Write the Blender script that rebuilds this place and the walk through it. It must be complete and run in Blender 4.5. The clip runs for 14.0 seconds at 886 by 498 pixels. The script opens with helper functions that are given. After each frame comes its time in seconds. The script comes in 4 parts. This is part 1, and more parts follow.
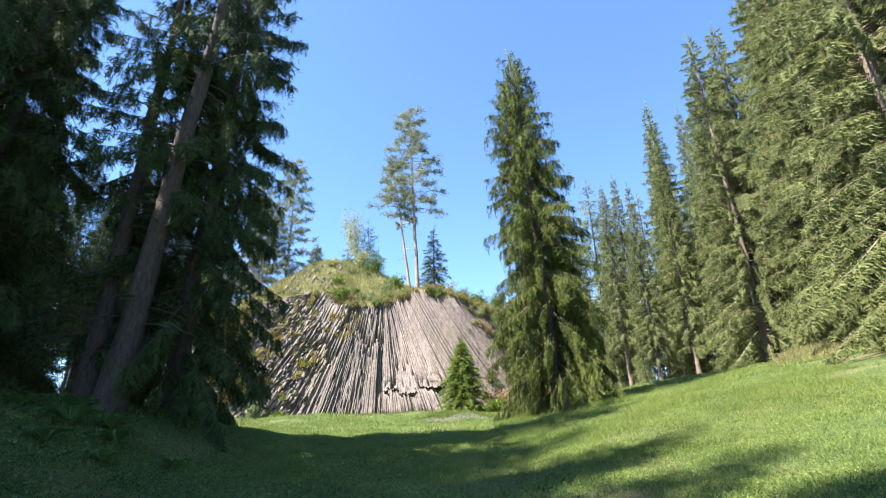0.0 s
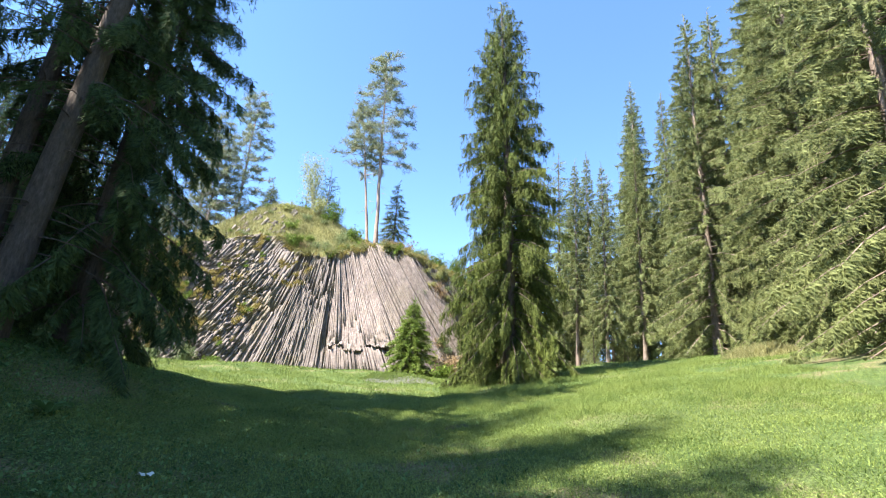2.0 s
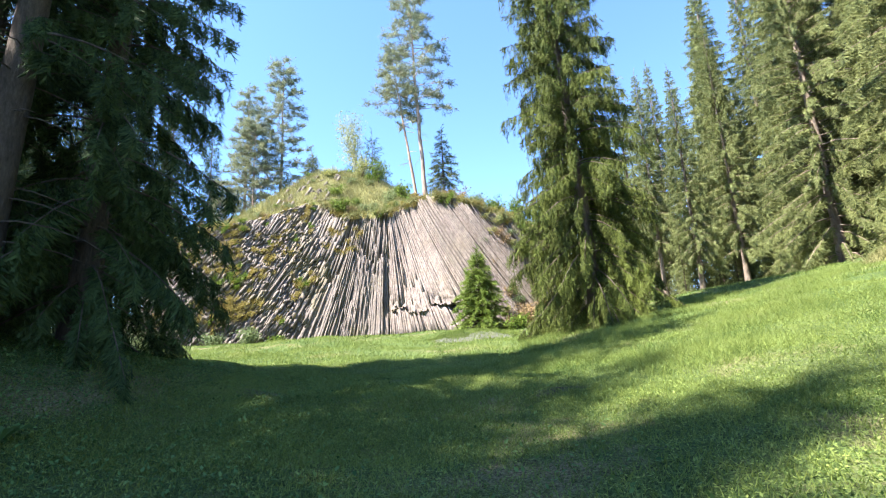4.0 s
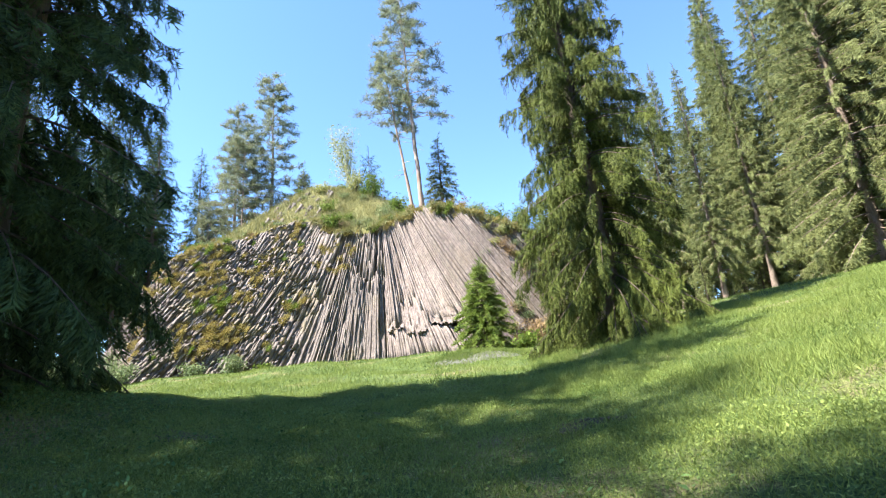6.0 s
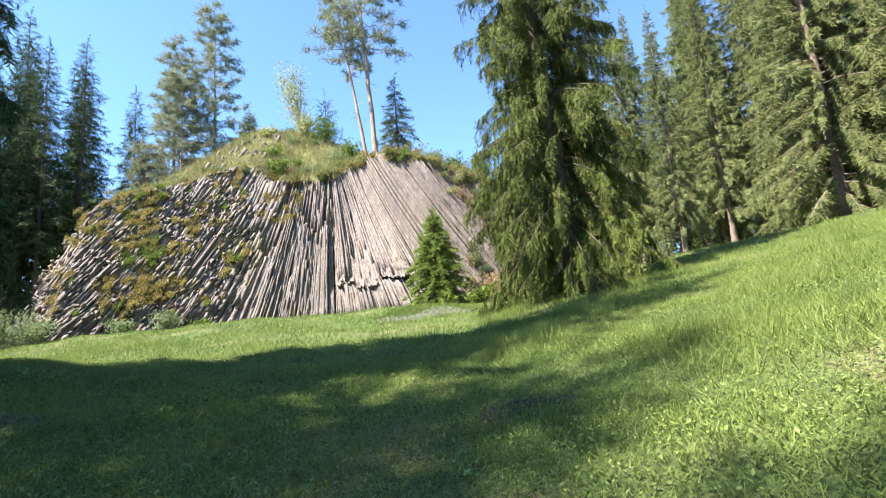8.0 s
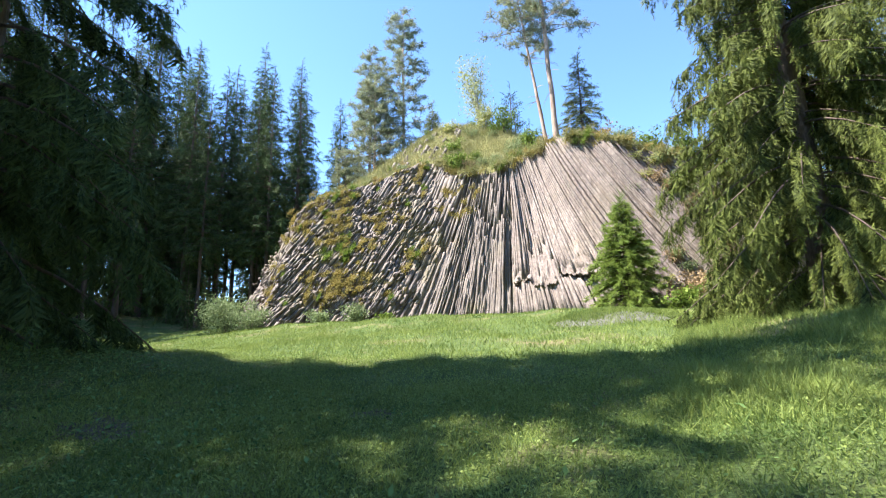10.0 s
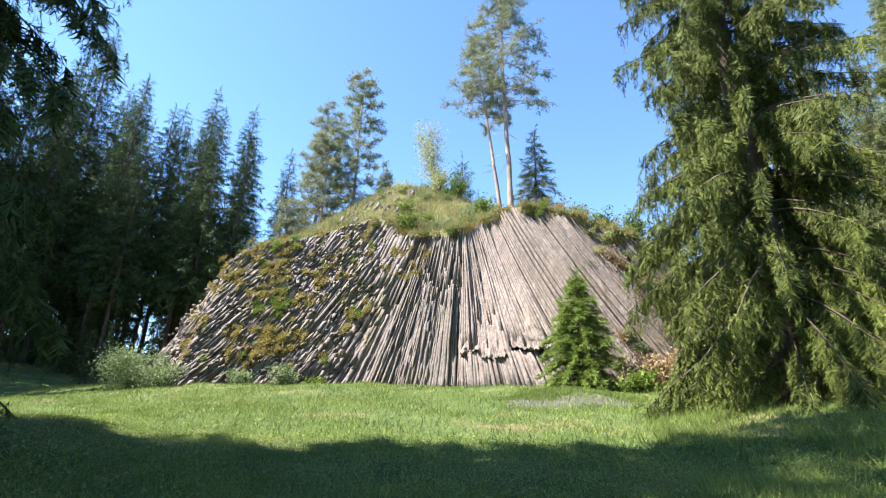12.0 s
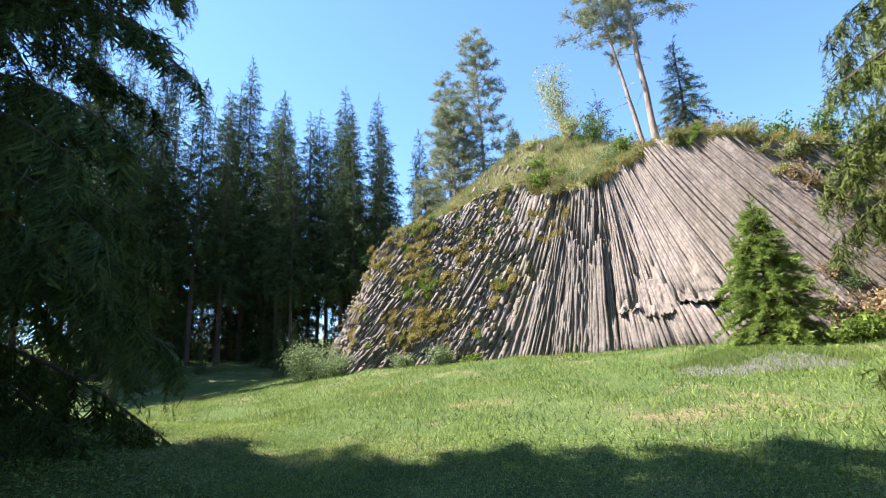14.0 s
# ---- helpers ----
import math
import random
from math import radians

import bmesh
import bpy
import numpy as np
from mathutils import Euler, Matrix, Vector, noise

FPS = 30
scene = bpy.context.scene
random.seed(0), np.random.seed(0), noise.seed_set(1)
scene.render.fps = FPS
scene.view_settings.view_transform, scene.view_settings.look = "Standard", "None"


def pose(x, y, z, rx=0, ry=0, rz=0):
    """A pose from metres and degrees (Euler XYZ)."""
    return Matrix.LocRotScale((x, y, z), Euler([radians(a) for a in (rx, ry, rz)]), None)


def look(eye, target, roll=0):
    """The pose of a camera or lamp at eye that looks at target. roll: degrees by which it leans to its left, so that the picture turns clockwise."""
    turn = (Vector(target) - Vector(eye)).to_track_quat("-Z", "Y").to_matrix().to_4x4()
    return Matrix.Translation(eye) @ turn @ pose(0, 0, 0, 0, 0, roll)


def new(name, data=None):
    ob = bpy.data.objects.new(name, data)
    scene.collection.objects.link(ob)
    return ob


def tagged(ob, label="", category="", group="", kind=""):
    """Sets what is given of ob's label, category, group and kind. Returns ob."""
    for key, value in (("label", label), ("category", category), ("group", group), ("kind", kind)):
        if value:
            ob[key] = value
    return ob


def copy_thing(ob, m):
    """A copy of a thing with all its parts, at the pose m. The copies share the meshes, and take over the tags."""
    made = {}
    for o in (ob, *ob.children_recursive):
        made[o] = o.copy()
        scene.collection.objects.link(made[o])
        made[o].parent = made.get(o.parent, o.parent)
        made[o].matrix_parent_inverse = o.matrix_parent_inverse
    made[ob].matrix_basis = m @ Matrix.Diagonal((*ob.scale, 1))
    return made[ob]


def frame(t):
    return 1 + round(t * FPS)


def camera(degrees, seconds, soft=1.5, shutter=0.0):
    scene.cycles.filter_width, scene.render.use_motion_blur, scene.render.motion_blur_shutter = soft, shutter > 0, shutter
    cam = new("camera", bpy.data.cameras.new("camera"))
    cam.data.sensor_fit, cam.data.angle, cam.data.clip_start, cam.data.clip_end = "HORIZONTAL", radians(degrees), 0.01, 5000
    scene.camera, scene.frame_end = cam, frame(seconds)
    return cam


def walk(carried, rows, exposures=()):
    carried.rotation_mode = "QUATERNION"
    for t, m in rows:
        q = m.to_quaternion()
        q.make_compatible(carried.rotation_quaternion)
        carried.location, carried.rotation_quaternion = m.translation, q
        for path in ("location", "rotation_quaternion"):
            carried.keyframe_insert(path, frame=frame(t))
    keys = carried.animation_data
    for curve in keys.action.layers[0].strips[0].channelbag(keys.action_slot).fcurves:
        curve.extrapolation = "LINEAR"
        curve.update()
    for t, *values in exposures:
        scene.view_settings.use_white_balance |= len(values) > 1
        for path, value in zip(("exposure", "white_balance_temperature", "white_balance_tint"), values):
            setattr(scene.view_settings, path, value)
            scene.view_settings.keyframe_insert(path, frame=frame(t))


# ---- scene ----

# ---- camera and walk ----
cam = camera(83.4, 14.0, soft=1.05)
ROWS = [
    (0.0, look((3.695, 7.360, 3.017), (3.065, 16.620, 6.742), -1.20)),
    (0.5, look((3.616, 7.683, 3.028), (3.401, 16.958, 6.763), -1.80)),
    (1.0, look((3.573, 8.088, 3.043), (3.478, 17.353, 6.803), -1.10)),
    (1.5, look((3.546, 8.568, 3.130), (3.571, 17.998, 6.455), 0.40)),
    (2.0, look((3.508, 9.056, 3.199), (3.688, 18.566, 6.289), 3.90)),
    (2.5, look((3.559, 9.807, 3.392), (3.334, 19.672, 4.997), 1.10)),
    (3.0, look((3.496, 10.560, 3.433), (2.491, 20.325, 5.323), -1.80)),
    (5.3, look((3.517, 13.928, 3.396), (2.622, 23.613, 5.716), -3.60)),
    (5.5, look((3.505, 14.161, 3.397), (2.585, 23.906, 5.422), -2.80)),
    (6.0, look((3.548, 14.541, 3.399), (2.488, 24.106, 6.109), -4.50)),
    (6.5, look((3.590, 14.878, 3.420), (2.720, 24.288, 6.690), -4.60)),
    (7.0, look((3.642, 15.265, 3.501), (3.287, 25.055, 5.531), -4.40)),
    (7.2, look((3.691, 15.438, 3.508), (3.341, 25.243, 5.443), -4.70)),
    (9.3, look((4.591, 17.751, 3.701), (2.696, 27.466, 5.111), -1.30)),
    (9.5, look((4.587, 17.983, 3.746), (2.027, 27.533, 5.236), -1.50)),
    (10.0, look((4.372, 18.452, 3.837), (0.152, 27.322, 5.717), -1.00)),
    (10.5, look((4.244, 18.723, 3.913), (-0.296, 27.363, 6.093), -0.20)),
    (11.0, look((4.059, 18.950, 3.980), (-0.441, 27.510, 6.525), 0.30)),
    (11.5, look((3.854, 19.262, 3.996), (-0.146, 27.977, 6.841), 0.80)),
    (12.0, look((3.475, 19.418, 4.036), (0.500, 28.428, 7.181), 2.00)),
    (12.5, look((3.212, 19.633, 4.073), (0.832, 28.743, 7.438), 2.40)),
    (13.0, look((3.423, 20.192, 4.186), (0.418, 29.137, 7.491), 1.60)),
    (13.5, look((3.312, 20.952, 4.285), (-1.108, 29.477, 7.080), -0.50)),
    (14.0, look((3.651, 20.755, 4.645), (-2.114, 28.560, 7.070), -2.80)),
]
walk(cam, ROWS, [(0.0, 1.86), (1.5, 1.9), (3.0, 2.26), (5.5, 2.05), (6.5, 2.05), (7.2, 1.92), (9.5, 2.1), (10.2, 2.0), (11.0, 2.08), (12.5, 1.83), (14.0, 1.83)])

# ---- light ----
SUN_AZ, SUN_EL = radians(119), radians(54)      # azimuth to the left of +y
sun_way = Vector((-math.sin(SUN_AZ) * math.cos(SUN_EL), math.cos(SUN_AZ) * math.cos(SUN_EL), math.sin(SUN_EL)))
world = bpy.data.worlds.new("sky")
scene.world = world
world.use_nodes = True
wn = world.node_tree.nodes
sky = wn.new("ShaderNodeTexSky")
sky.sky_type, sky.sun_disc = "NISHITA", False
sky.sun_elevation, sky.sun_rotation = SUN_EL, -SUN_AZ
sky.air_density, sky.dust_density, sky.ozone_density = 0.85, 0.05, 1.3
clear = wn.new("ShaderNodeMix")
clear.data_type, clear.blend_type = "RGBA", "MULTIPLY"
clear.inputs[0].default_value, clear.inputs[7].default_value = 1.0, (0.75, 0.93, 1.11, 1)
world.node_tree.links.new(sky.outputs[0], clear.inputs[6])
world.node_tree.links.new(clear.outputs[2], wn["Background"].inputs[0])
wn["Background"].inputs[1].default_value = 0.115
sun = new("sun", bpy.data.lights.new("sun", "SUN"))
sun.data.energy, sun.data.angle, sun.data.color = 5.0, radians(0.6), (1.0, 0.955, 0.88)
sun.matrix_world = look((0, 0, 60), Vector((0, 0, 60)) - sun_way)


# ---- materials ----
def material(name, build):
    m = bpy.data.materials.new(name)
    m.use_nodes = True
    nt = m.node_tree
    build(nt, nt.nodes, nt.nodes["Principled BSDF"], nt.links.new)
    return m


def ramp(nodes, stops):
    r = nodes.new("ShaderNodeValToRGB")
    while len(r.color_ramp.elements) < len(stops):
        r.color_ramp.elements.new(0.5)
    for e, (p, c) in zip(r.color_ramp.elements, stops):
        e.position, e.color = p, (*c, 1)
    return r


def mixer(nodes, mode="MIX"):
    m = nodes.new("ShaderNodeMix")
    m.data_type, m.blend_type = "RGBA", mode
    return m


def noise_tex(nt, scale, detail=4, stretch=None, rough=0.6):
    n = nt.nodes.new("ShaderNodeTexNoise")
    n.inputs["Scale"].default_value, n.inputs["Detail"].default_value, n.inputs["Roughness"].default_value = scale, detail, rough
    co = nt.nodes.new("ShaderNodeTexCoord")
    if stretch:
        mp = nt.nodes.new("ShaderNodeMapping")
        mp.inputs["Scale"].default_value = stretch
        nt.links.new(co.outputs["Object"], mp.inputs["Vector"])
        nt.links.new(mp.outputs["Vector"], n.inputs["Vector"])
    else:
        nt.links.new(co.outputs["Object"], n.inputs["Vector"])
    return n


def bumped(nt, bsdf, src, strength, dist):
    b = nt.nodes.new("ShaderNodeBump")
    b.inputs["Strength"].default_value, b.inputs["Distance"].default_value = strength, dist
    nt.links.new(src, b.inputs["Height"])
    nt.links.new(b.outputs["Normal"], bsdf.inputs["Normal"])


def leafy(name, dark, light, trans=0.25, rough=0.65, scale=0.35):
    """Foliage: two greens mixed clump by clump, leaf by leaf, with light passing through."""
    def build(nt, nodes, bsdf, link):
        n = noise_tex(nt, scale, 3)
        geo = nodes.new("ShaderNodeNewGeometry")
        add = nodes.new("ShaderNodeMath")
        add.operation = "MULTIPLY_ADD"
        link(geo.outputs["Random Per Island"], add.inputs[0])
        add.inputs[1].default_value = 0.55
        link(n.outputs["Fac"], add.inputs[2])
        r = ramp(nodes, [(0.38, dark), (1.0, light)])
        link(add.outputs[0], r.inputs[0])
        link(r.outputs[0], bsdf.inputs["Base Color"])
        bsdf.inputs["Roughness"].default_value = rough
        bsdf.inputs["Specular IOR Level"].default_value = 0.12
        tr = nodes.new("ShaderNodeBsdfTranslucent")
        link(r.outputs[0], tr.inputs[0])
        mx = nodes.new("ShaderNodeMixShader")
        mx.inputs[0].default_value = trans
        link(bsdf.outputs[0], mx.inputs[1])
        link(tr.outputs[0], mx.inputs[2])
        link(mx.outputs[0], nodes["Material Output"].inputs[0])
    return material(name, build)


def build_meadow(nt, nodes, bsdf, link):
    big, mid, fine = noise_tex(nt, 0.16, 4), noise_tex(nt, 1.3, 5), noise_tex(nt, 28, 4, None, 0.75)
    r1 = ramp(nodes, [(0.3, (0.07, 0.105, 0.03)), (0.55, (0.105, 0.146, 0.044)), (0.75, (0.17, 0.178, 0.08))])
    link(big.outputs[0], r1.inputs[0])
    r2 = ramp(nodes, [(0.35, (0.05, 0.088, 0.027)), (0.6, (0.11, 0.152, 0.05)), (0.78, (0.19, 0.165, 0.09))])
    link(mid.outputs[0], r2.inputs[0])
    m1 = mixer(nodes)
    m1.inputs[0].default_value = 0.5
    link(r1.outputs[0], m1.inputs[6]); link(r2.outputs[0], m1.inputs[7])
    dry = noise_tex(nt, 0.42, 5, None, 0.7)
    rd = ramp(nodes, [(0.52, (0, 0, 0)), (0.66, (0.85, 0.85, 0.85))])
    link(dry.outputs[0], rd.inputs[0])
    md = mixer(nodes)
    link(rd.outputs[0], md.inputs[0]); link(m1.outputs[2], md.inputs[6])
    md.inputs[7].default_value = (0.25, 0.195, 0.11, 1)
    m1 = md
    r3 = ramp(nodes, [(0.36, (0.3, 0.3, 0.3)), (0.66, (1.6, 1.6, 1.6))])
    link(fine.outputs[0], r3.inputs[0])
    m2 = mixer(nodes, "MULTIPLY")
    m2.inputs[0].default_value = 1.0
    link(m1.outputs[2], m2.inputs[6]); link(r3.outputs[0], m2.inputs[7])
    link(m2.outputs[2], bsdf.inputs["Base Color"])
    bsdf.inputs["Roughness"].default_value = 0.9
    bsdf.inputs["Specular IOR Level"].default_value = 0.1
    bumped(nt, bsdf, fine.outputs[0], 0.8, 0.05)


def build_basalt(pale):
    def build(nt, nodes, bsdf, link):
        info = nodes.new("ShaderNodeNewGeometry")
        grain, streak, lich = noise_tex(nt, 6, 8, None, 0.72), noise_tex(nt, 1.6, 5, (3, 3, 0.5)), noise_tex(nt, 0.55, 6)
        c = [(0.2, (0.115, 0.092, 0.082)), (0.5, (0.20, 0.165, 0.148)), (0.8, (0.285, 0.24, 0.215))]
        if pale:
            c = [(0.2, (0.13, 0.104, 0.093)), (0.5, (0.24, 0.192, 0.172)), (0.8, (0.37, 0.308, 0.276))]
        r = ramp(nodes, c)
        add = nodes.new("ShaderNodeMath")
        add.operation = "MULTIPLY_ADD"
        link(info.outputs["Random Per Island"], add.inputs[0])
        add.inputs[1].default_value = 0.34
        link(streak.outputs[0], add.inputs[2])
        sub = nodes.new("ShaderNodeMath")
        sub.operation = "SUBTRACT"
        link(add.outputs[0], sub.inputs[0]); sub.inputs[1].default_value = 0.15
        link(sub.outputs[0], r.inputs[0])
        g = ramp(nodes, [(0.34, (0.42, 0.41, 0.4)), (0.62, (1.2, 1.17, 1.13))])
        link(grain.outputs[0], g.inputs[0])
        m = mixer(nodes, "MULTIPLY")
        m.inputs[0].default_value = 0.75
        link(r.outputs[0], m.inputs[6]); link(g.outputs[0], m.inputs[7])
        lr = ramp(nodes, [(0.5, (0, 0, 0)), (0.68, (1, 1, 1))])
        link(lich.outputs[0], lr.inputs[0])
        sc = nodes.new("ShaderNodeMath"); sc.operation = "MULTIPLY"
        link(lr.outputs[0], sc.inputs[0]); sc.inputs[1].default_value = 0.2 if pale else 0.55
        m2 = mixer(nodes)
        link(sc.outputs[0], m2.inputs[0]); link(m.outputs[2], m2.inputs[6])
        m2.inputs[7].default_value = (0.225, 0.185, 0.095, 1)
        link(m2.outputs[2], bsdf.inputs["Base Color"])
        bsdf.inputs["Roughness"].default_value = 0.88
        bumped(nt, bsdf, grain.outputs[0], 1.0, 0.07)
    return build


def build_bark(c1, c2, c3):
    def build(nt, nodes, bsdf, link):
        n, big = noise_tex(nt, 7, 6, (2.2, 2.2, 0.7), 0.75), noise_tex(nt, 0.6, 3)
        r = ramp(nodes, [(0.3, c1), (0.55, c2), (0.8, c3)])
        link(n.outputs[0], r.inputs[0])
        g = ramp(nodes, [(0.3, (0.65, 0.65, 0.62)), (0.7, (1.2, 1.2, 1.2))])
        link(big.outputs[0], g.inputs[0])
        m = mixer(nodes, "MULTIPLY"); m.inputs[0].default_value = 1
        link(r.outputs[0], m.inputs[6]); link(g.outputs[0], m.inputs[7])
        link(m.outputs[2], bsdf.inputs["Base Color"])
        bsdf.inputs["Roughness"].default_value = 0.9
        bumped(nt, bsdf, n.outputs[0], 0.9, 0.04)
    return build


def build_speckled(c1, c2, c3, scale):
    def build(nt, nodes, bsdf, link):
        n, big = noise_tex(nt, scale, 6, None, 0.75), noise_tex(nt, 0.8, 4)
        r = ramp(nodes, [(0.3, c1), (0.5, c2), (0.72, c3)])
        link(n.outputs[0], r.inputs[0])
        g = ramp(nodes, [(0.3, (0.6, 0.62, 0.55)), (0.7, (1.2, 1.2, 1.15))])
        link(big.outputs[0], g.inputs[0])
        m = mixer(nodes, "MULTIPLY"); m.inputs[0].default_value = 1
        link(r.outputs[0], m.inputs[6]); link(g.outputs[0], m.inputs[7])
        link(m.outputs[2], bsdf.inputs["Base Color"])
        bsdf.inputs["Roughness"].default_value = 0.95
        bumped(nt, bsdf, n.outputs[0], 0.9, 0.06)
    return build


MEADOW = material("meadow_turf", build_meadow)
BASALT = material("basalt", build_basalt(False))
BASALT_PALE = material("basalt_pale", build_basalt(True))
MASSIF = material("weathered_rock", build_speckled((0.13, 0.10, 0.085), (0.26, 0.21, 0.18), (0.38, 0.32, 0.26), 5))
HILL = material("dry_hill_turf", build_speckled((0.07, 0.08, 0.02), (0.17, 0.16, 0.05), (0.29, 0.24, 0.11), 9))
DUFF = material("gravel", build_speckled((0.07, 0.066, 0.058), (0.135, 0.13, 0.118), (0.235, 0.226, 0.21), 26))
BARK = material("spruce_bark", build_bark((0.05, 0.035, 0.028), (0.125, 0.09, 0.072), (0.21, 0.165, 0.14)))
# lighter copy of spruce_bark: sunlight on the stems put into the colour
BARK_SUNLIT = material("sunlit_spruce_bark", build_bark((0.13, 0.09, 0.07), (0.27, 0.20, 0.16), (0.40, 0.32, 0.27)))
BARK_PINE = material("pine_bark", build_bark((0.22, 0.14, 0.11), (0.42, 0.30, 0.24), (0.60, 0.50, 0.43)))
BARK_BIRCH = material("birch_bark", build_bark((0.2, 0.18, 0.16), (0.55, 0.53, 0.5), (0.7, 0.68, 0.65)))
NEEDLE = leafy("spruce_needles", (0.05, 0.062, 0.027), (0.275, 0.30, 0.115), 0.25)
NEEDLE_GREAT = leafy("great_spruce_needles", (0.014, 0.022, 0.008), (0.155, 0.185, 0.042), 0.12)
# darker copy of spruce_needles: the left forest's shade put into the colour
NEEDLE_SHADED = leafy("shaded_spruce_needles", (0.016, 0.03, 0.014), (0.10, 0.145, 0.052), 0.14)
NEEDLE_FRESH = leafy("young_spruce_needles", (0.09, 0.14, 0.03), (0.29, 0.37, 0.09), 0.35)
NEEDLE_PINE = leafy("pine_needles", (0.10, 0.125, 0.075), (0.31, 0.33, 0.20), 0.4)
LEAF = leafy("shrub_leaves", (0.06, 0.11, 0.02), (0.22, 0.29, 0.06), 0.35)
LEAF_YELLOW = leafy("yellowing_leaves", (0.20, 0.22, 0.07), (0.46, 0.45, 0.18), 0.45)
LEAF_GREY = leafy("grey_green_leaves", (0.10, 0.14, 0.055), (0.27, 0.33, 0.16), 0.35)
LEAF_RUST = leafy("dry_rusty_leaves", (0.17, 0.115, 0.06), (0.42, 0.30, 0.17), 0.3)
WEED = leafy("weed_leaves", (0.045, 0.10, 0.03), (0.19, 0.30, 0.10), 0.3)
MOSS = leafy("moss_and_dry_grass", (0.15, 0.125, 0.035), (0.44, 0.36, 0.13), 0.35)
BLADE = leafy("grass_blades", (0.078, 0.132, 0.032), (0.272, 0.33, 0.092), 0.35, 0.5, 0.5)
BLADE_DRY = leafy("hill_grass_blades", (0.125, 0.14, 0.045), (0.36, 0.335, 0.16), 0.35, 0.6, 0.6)


# ---- mesh tools ----
def lerp(x, xs, ys):
    return np.interp(x, xs, ys)


def sstep(a, b, x):
    t = np.clip((x - a) / (b - a), 0, 1)
    return t * t * (3 - 2 * t)


def mesh_of(name, verts, tris, mat, smooth=False):
    """A mesh from an array of corners and an array of faces of one size."""
    me = bpy.data.meshes.new(name)
    verts, tris = np.asarray(verts, np.float32), np.asarray(tris, np.int32)
    k = tris.shape[1]
    me.vertices.add(len(verts)); me.vertices.foreach_set("co", verts.ravel())
    me.loops.add(tris.size); me.loops.foreach_set("vertex_index", tris.ravel())
    me.polygons.add(len(tris)); me.polygons.foreach_set("loop_start", np.arange(0, tris.size, k, dtype=np.int32))
    if smooth:
        me.polygons.foreach_set("use_smooth", np.ones(len(tris), bool))
    me.update(calc_edges=True)
    me.materials.append(mat)
    return me


def part(name, me, parent, label=""):
    ob = new(name, me)
    ob.parent = parent
    return tagged(ob, label)


def unit(v):
    return v / np.maximum(np.linalg.norm(v, axis=-1, keepdims=True), 1e-9)


def spread(template, faces, at, way, size, width, rng, up=None):
    """Copies of a flat template (x along, y across, z out) laid along the ways. Returns corners and faces."""
    n = len(at)
    a = unit(way)
    ref = rng.normal(size=(n, 3)) * 0.8 + np.array([0, 0, 1.0]) if up is None else up
    b = unit(np.cross(ref, a)); c = np.cross(a, b)
    t = template[None]
    v = at[:, None] + a[:, None] * (t[..., :1] * size[:, None, None]) + b[:, None] * (t[..., 1:2] * width[:, None, None]) + c[:, None] * (t[..., 2:3] * size[:, None, None])
    fcs = faces[None] + (np.arange(n) * len(template))[:, None, None]
    return v.reshape(-1, 3), fcs.reshape(-1, faces.shape[1])


def feather(pairs, seed, droop=0.14):
    """A needle spray: a thin axis with uneven, pointed side shoots."""
    rng = np.random.default_rng(seed)
    v, f_ = [], []
    def tri(a, b, c):
        f_.append((len(v), len(v) + 1, len(v) + 2)); v.extend([a, b, c])
    def sag(x):
        return -droop * x * x
    tri((0, -0.05, 0), (0, 0.05, 0), (1, 0, sag(1)))
    for i in range(pairs):
        for s in (-1, 1):
            x = 0.05 + 0.85 * (i + rng.uniform(-0.3, 0.45)) / pairs
            w = rng.uniform(0.25, 0.62) * math.sin(math.pi * (0.3 + 0.6 * i / pairs))
            lean = rng.uniform(0.12, 0.42)
            tri((x, 0, sag(x)), (x + rng.uniform(0.07, 0.13), 0, sag(x)), (x + lean, s * w, sag(x + lean) + rng.uniform(-0.22, 0.08)))
    return np.array(v), np.array(f_)


SPRAY_FAR, SPRAY_NEAR = feather(4, 1), feather(5, 2)
LEAF_T = (np.array([(0, 0, 0), (0.45, -0.5, 0.04), (1, 0, -0.1), (0.45, 0.5, 0.04)]), np.array([(0, 1, 2), (0, 2, 3)]))
BLADE_T = (np.array([(0, -0.5, 0), (0, 0.5, 0), (1, 0, -0.25)]), np.array([(0, 1, 2)]))


def tube(points, radii, sides, rng=None, rough=0.0):
    """A tapering tube along points; corners and quad faces."""
    p, n = np.asarray(points, float), len(points)
    d = unit(np.gradient(p, axis=0))
    ref = np.where(np.abs(d[:, 2:]) > 0.8, np.array([[1.0, 0, 0]]), np.array([[0, 0, 1.0]]))
    b = unit(np.cross(ref, d)); c = np.cross(d, b)
    ang = np.arange(sides) * 2 * math.pi / sides
    r = np.asarray(radii)[:, None] * (1 + (rng.normal(size=(n, sides)) * rough if rough else 0))
    v = p[:, None] + b[:, None] * (np.cos(ang) * r)[..., None] + c[:, None] * (np.sin(ang) * r)[..., None]
    i, j = np.meshgrid(np.arange(n - 1), np.arange(sides), indexing="ij")
    k = (j + 1) % sides
    q = np.stack([i * sides + j, i * sides + k, (i + 1) * sides + k, (i + 1) * sides + j], -1).reshape(-1, 4)
    return v.reshape(-1, 3), q


def joined(pieces):
    vs, fs, o = [], [], 0
    for v, f_ in pieces:
        vs.append(v); fs.append(f_ + o); o += len(v)
    return np.concatenate(vs), np.concatenate(fs)


# ---- the lie of the land ----
PY = [-400, -60, -10, 7.5, 10.5, 14.5, 18, 21, 25, 34.4, 38, 42, 60, 120, 400]
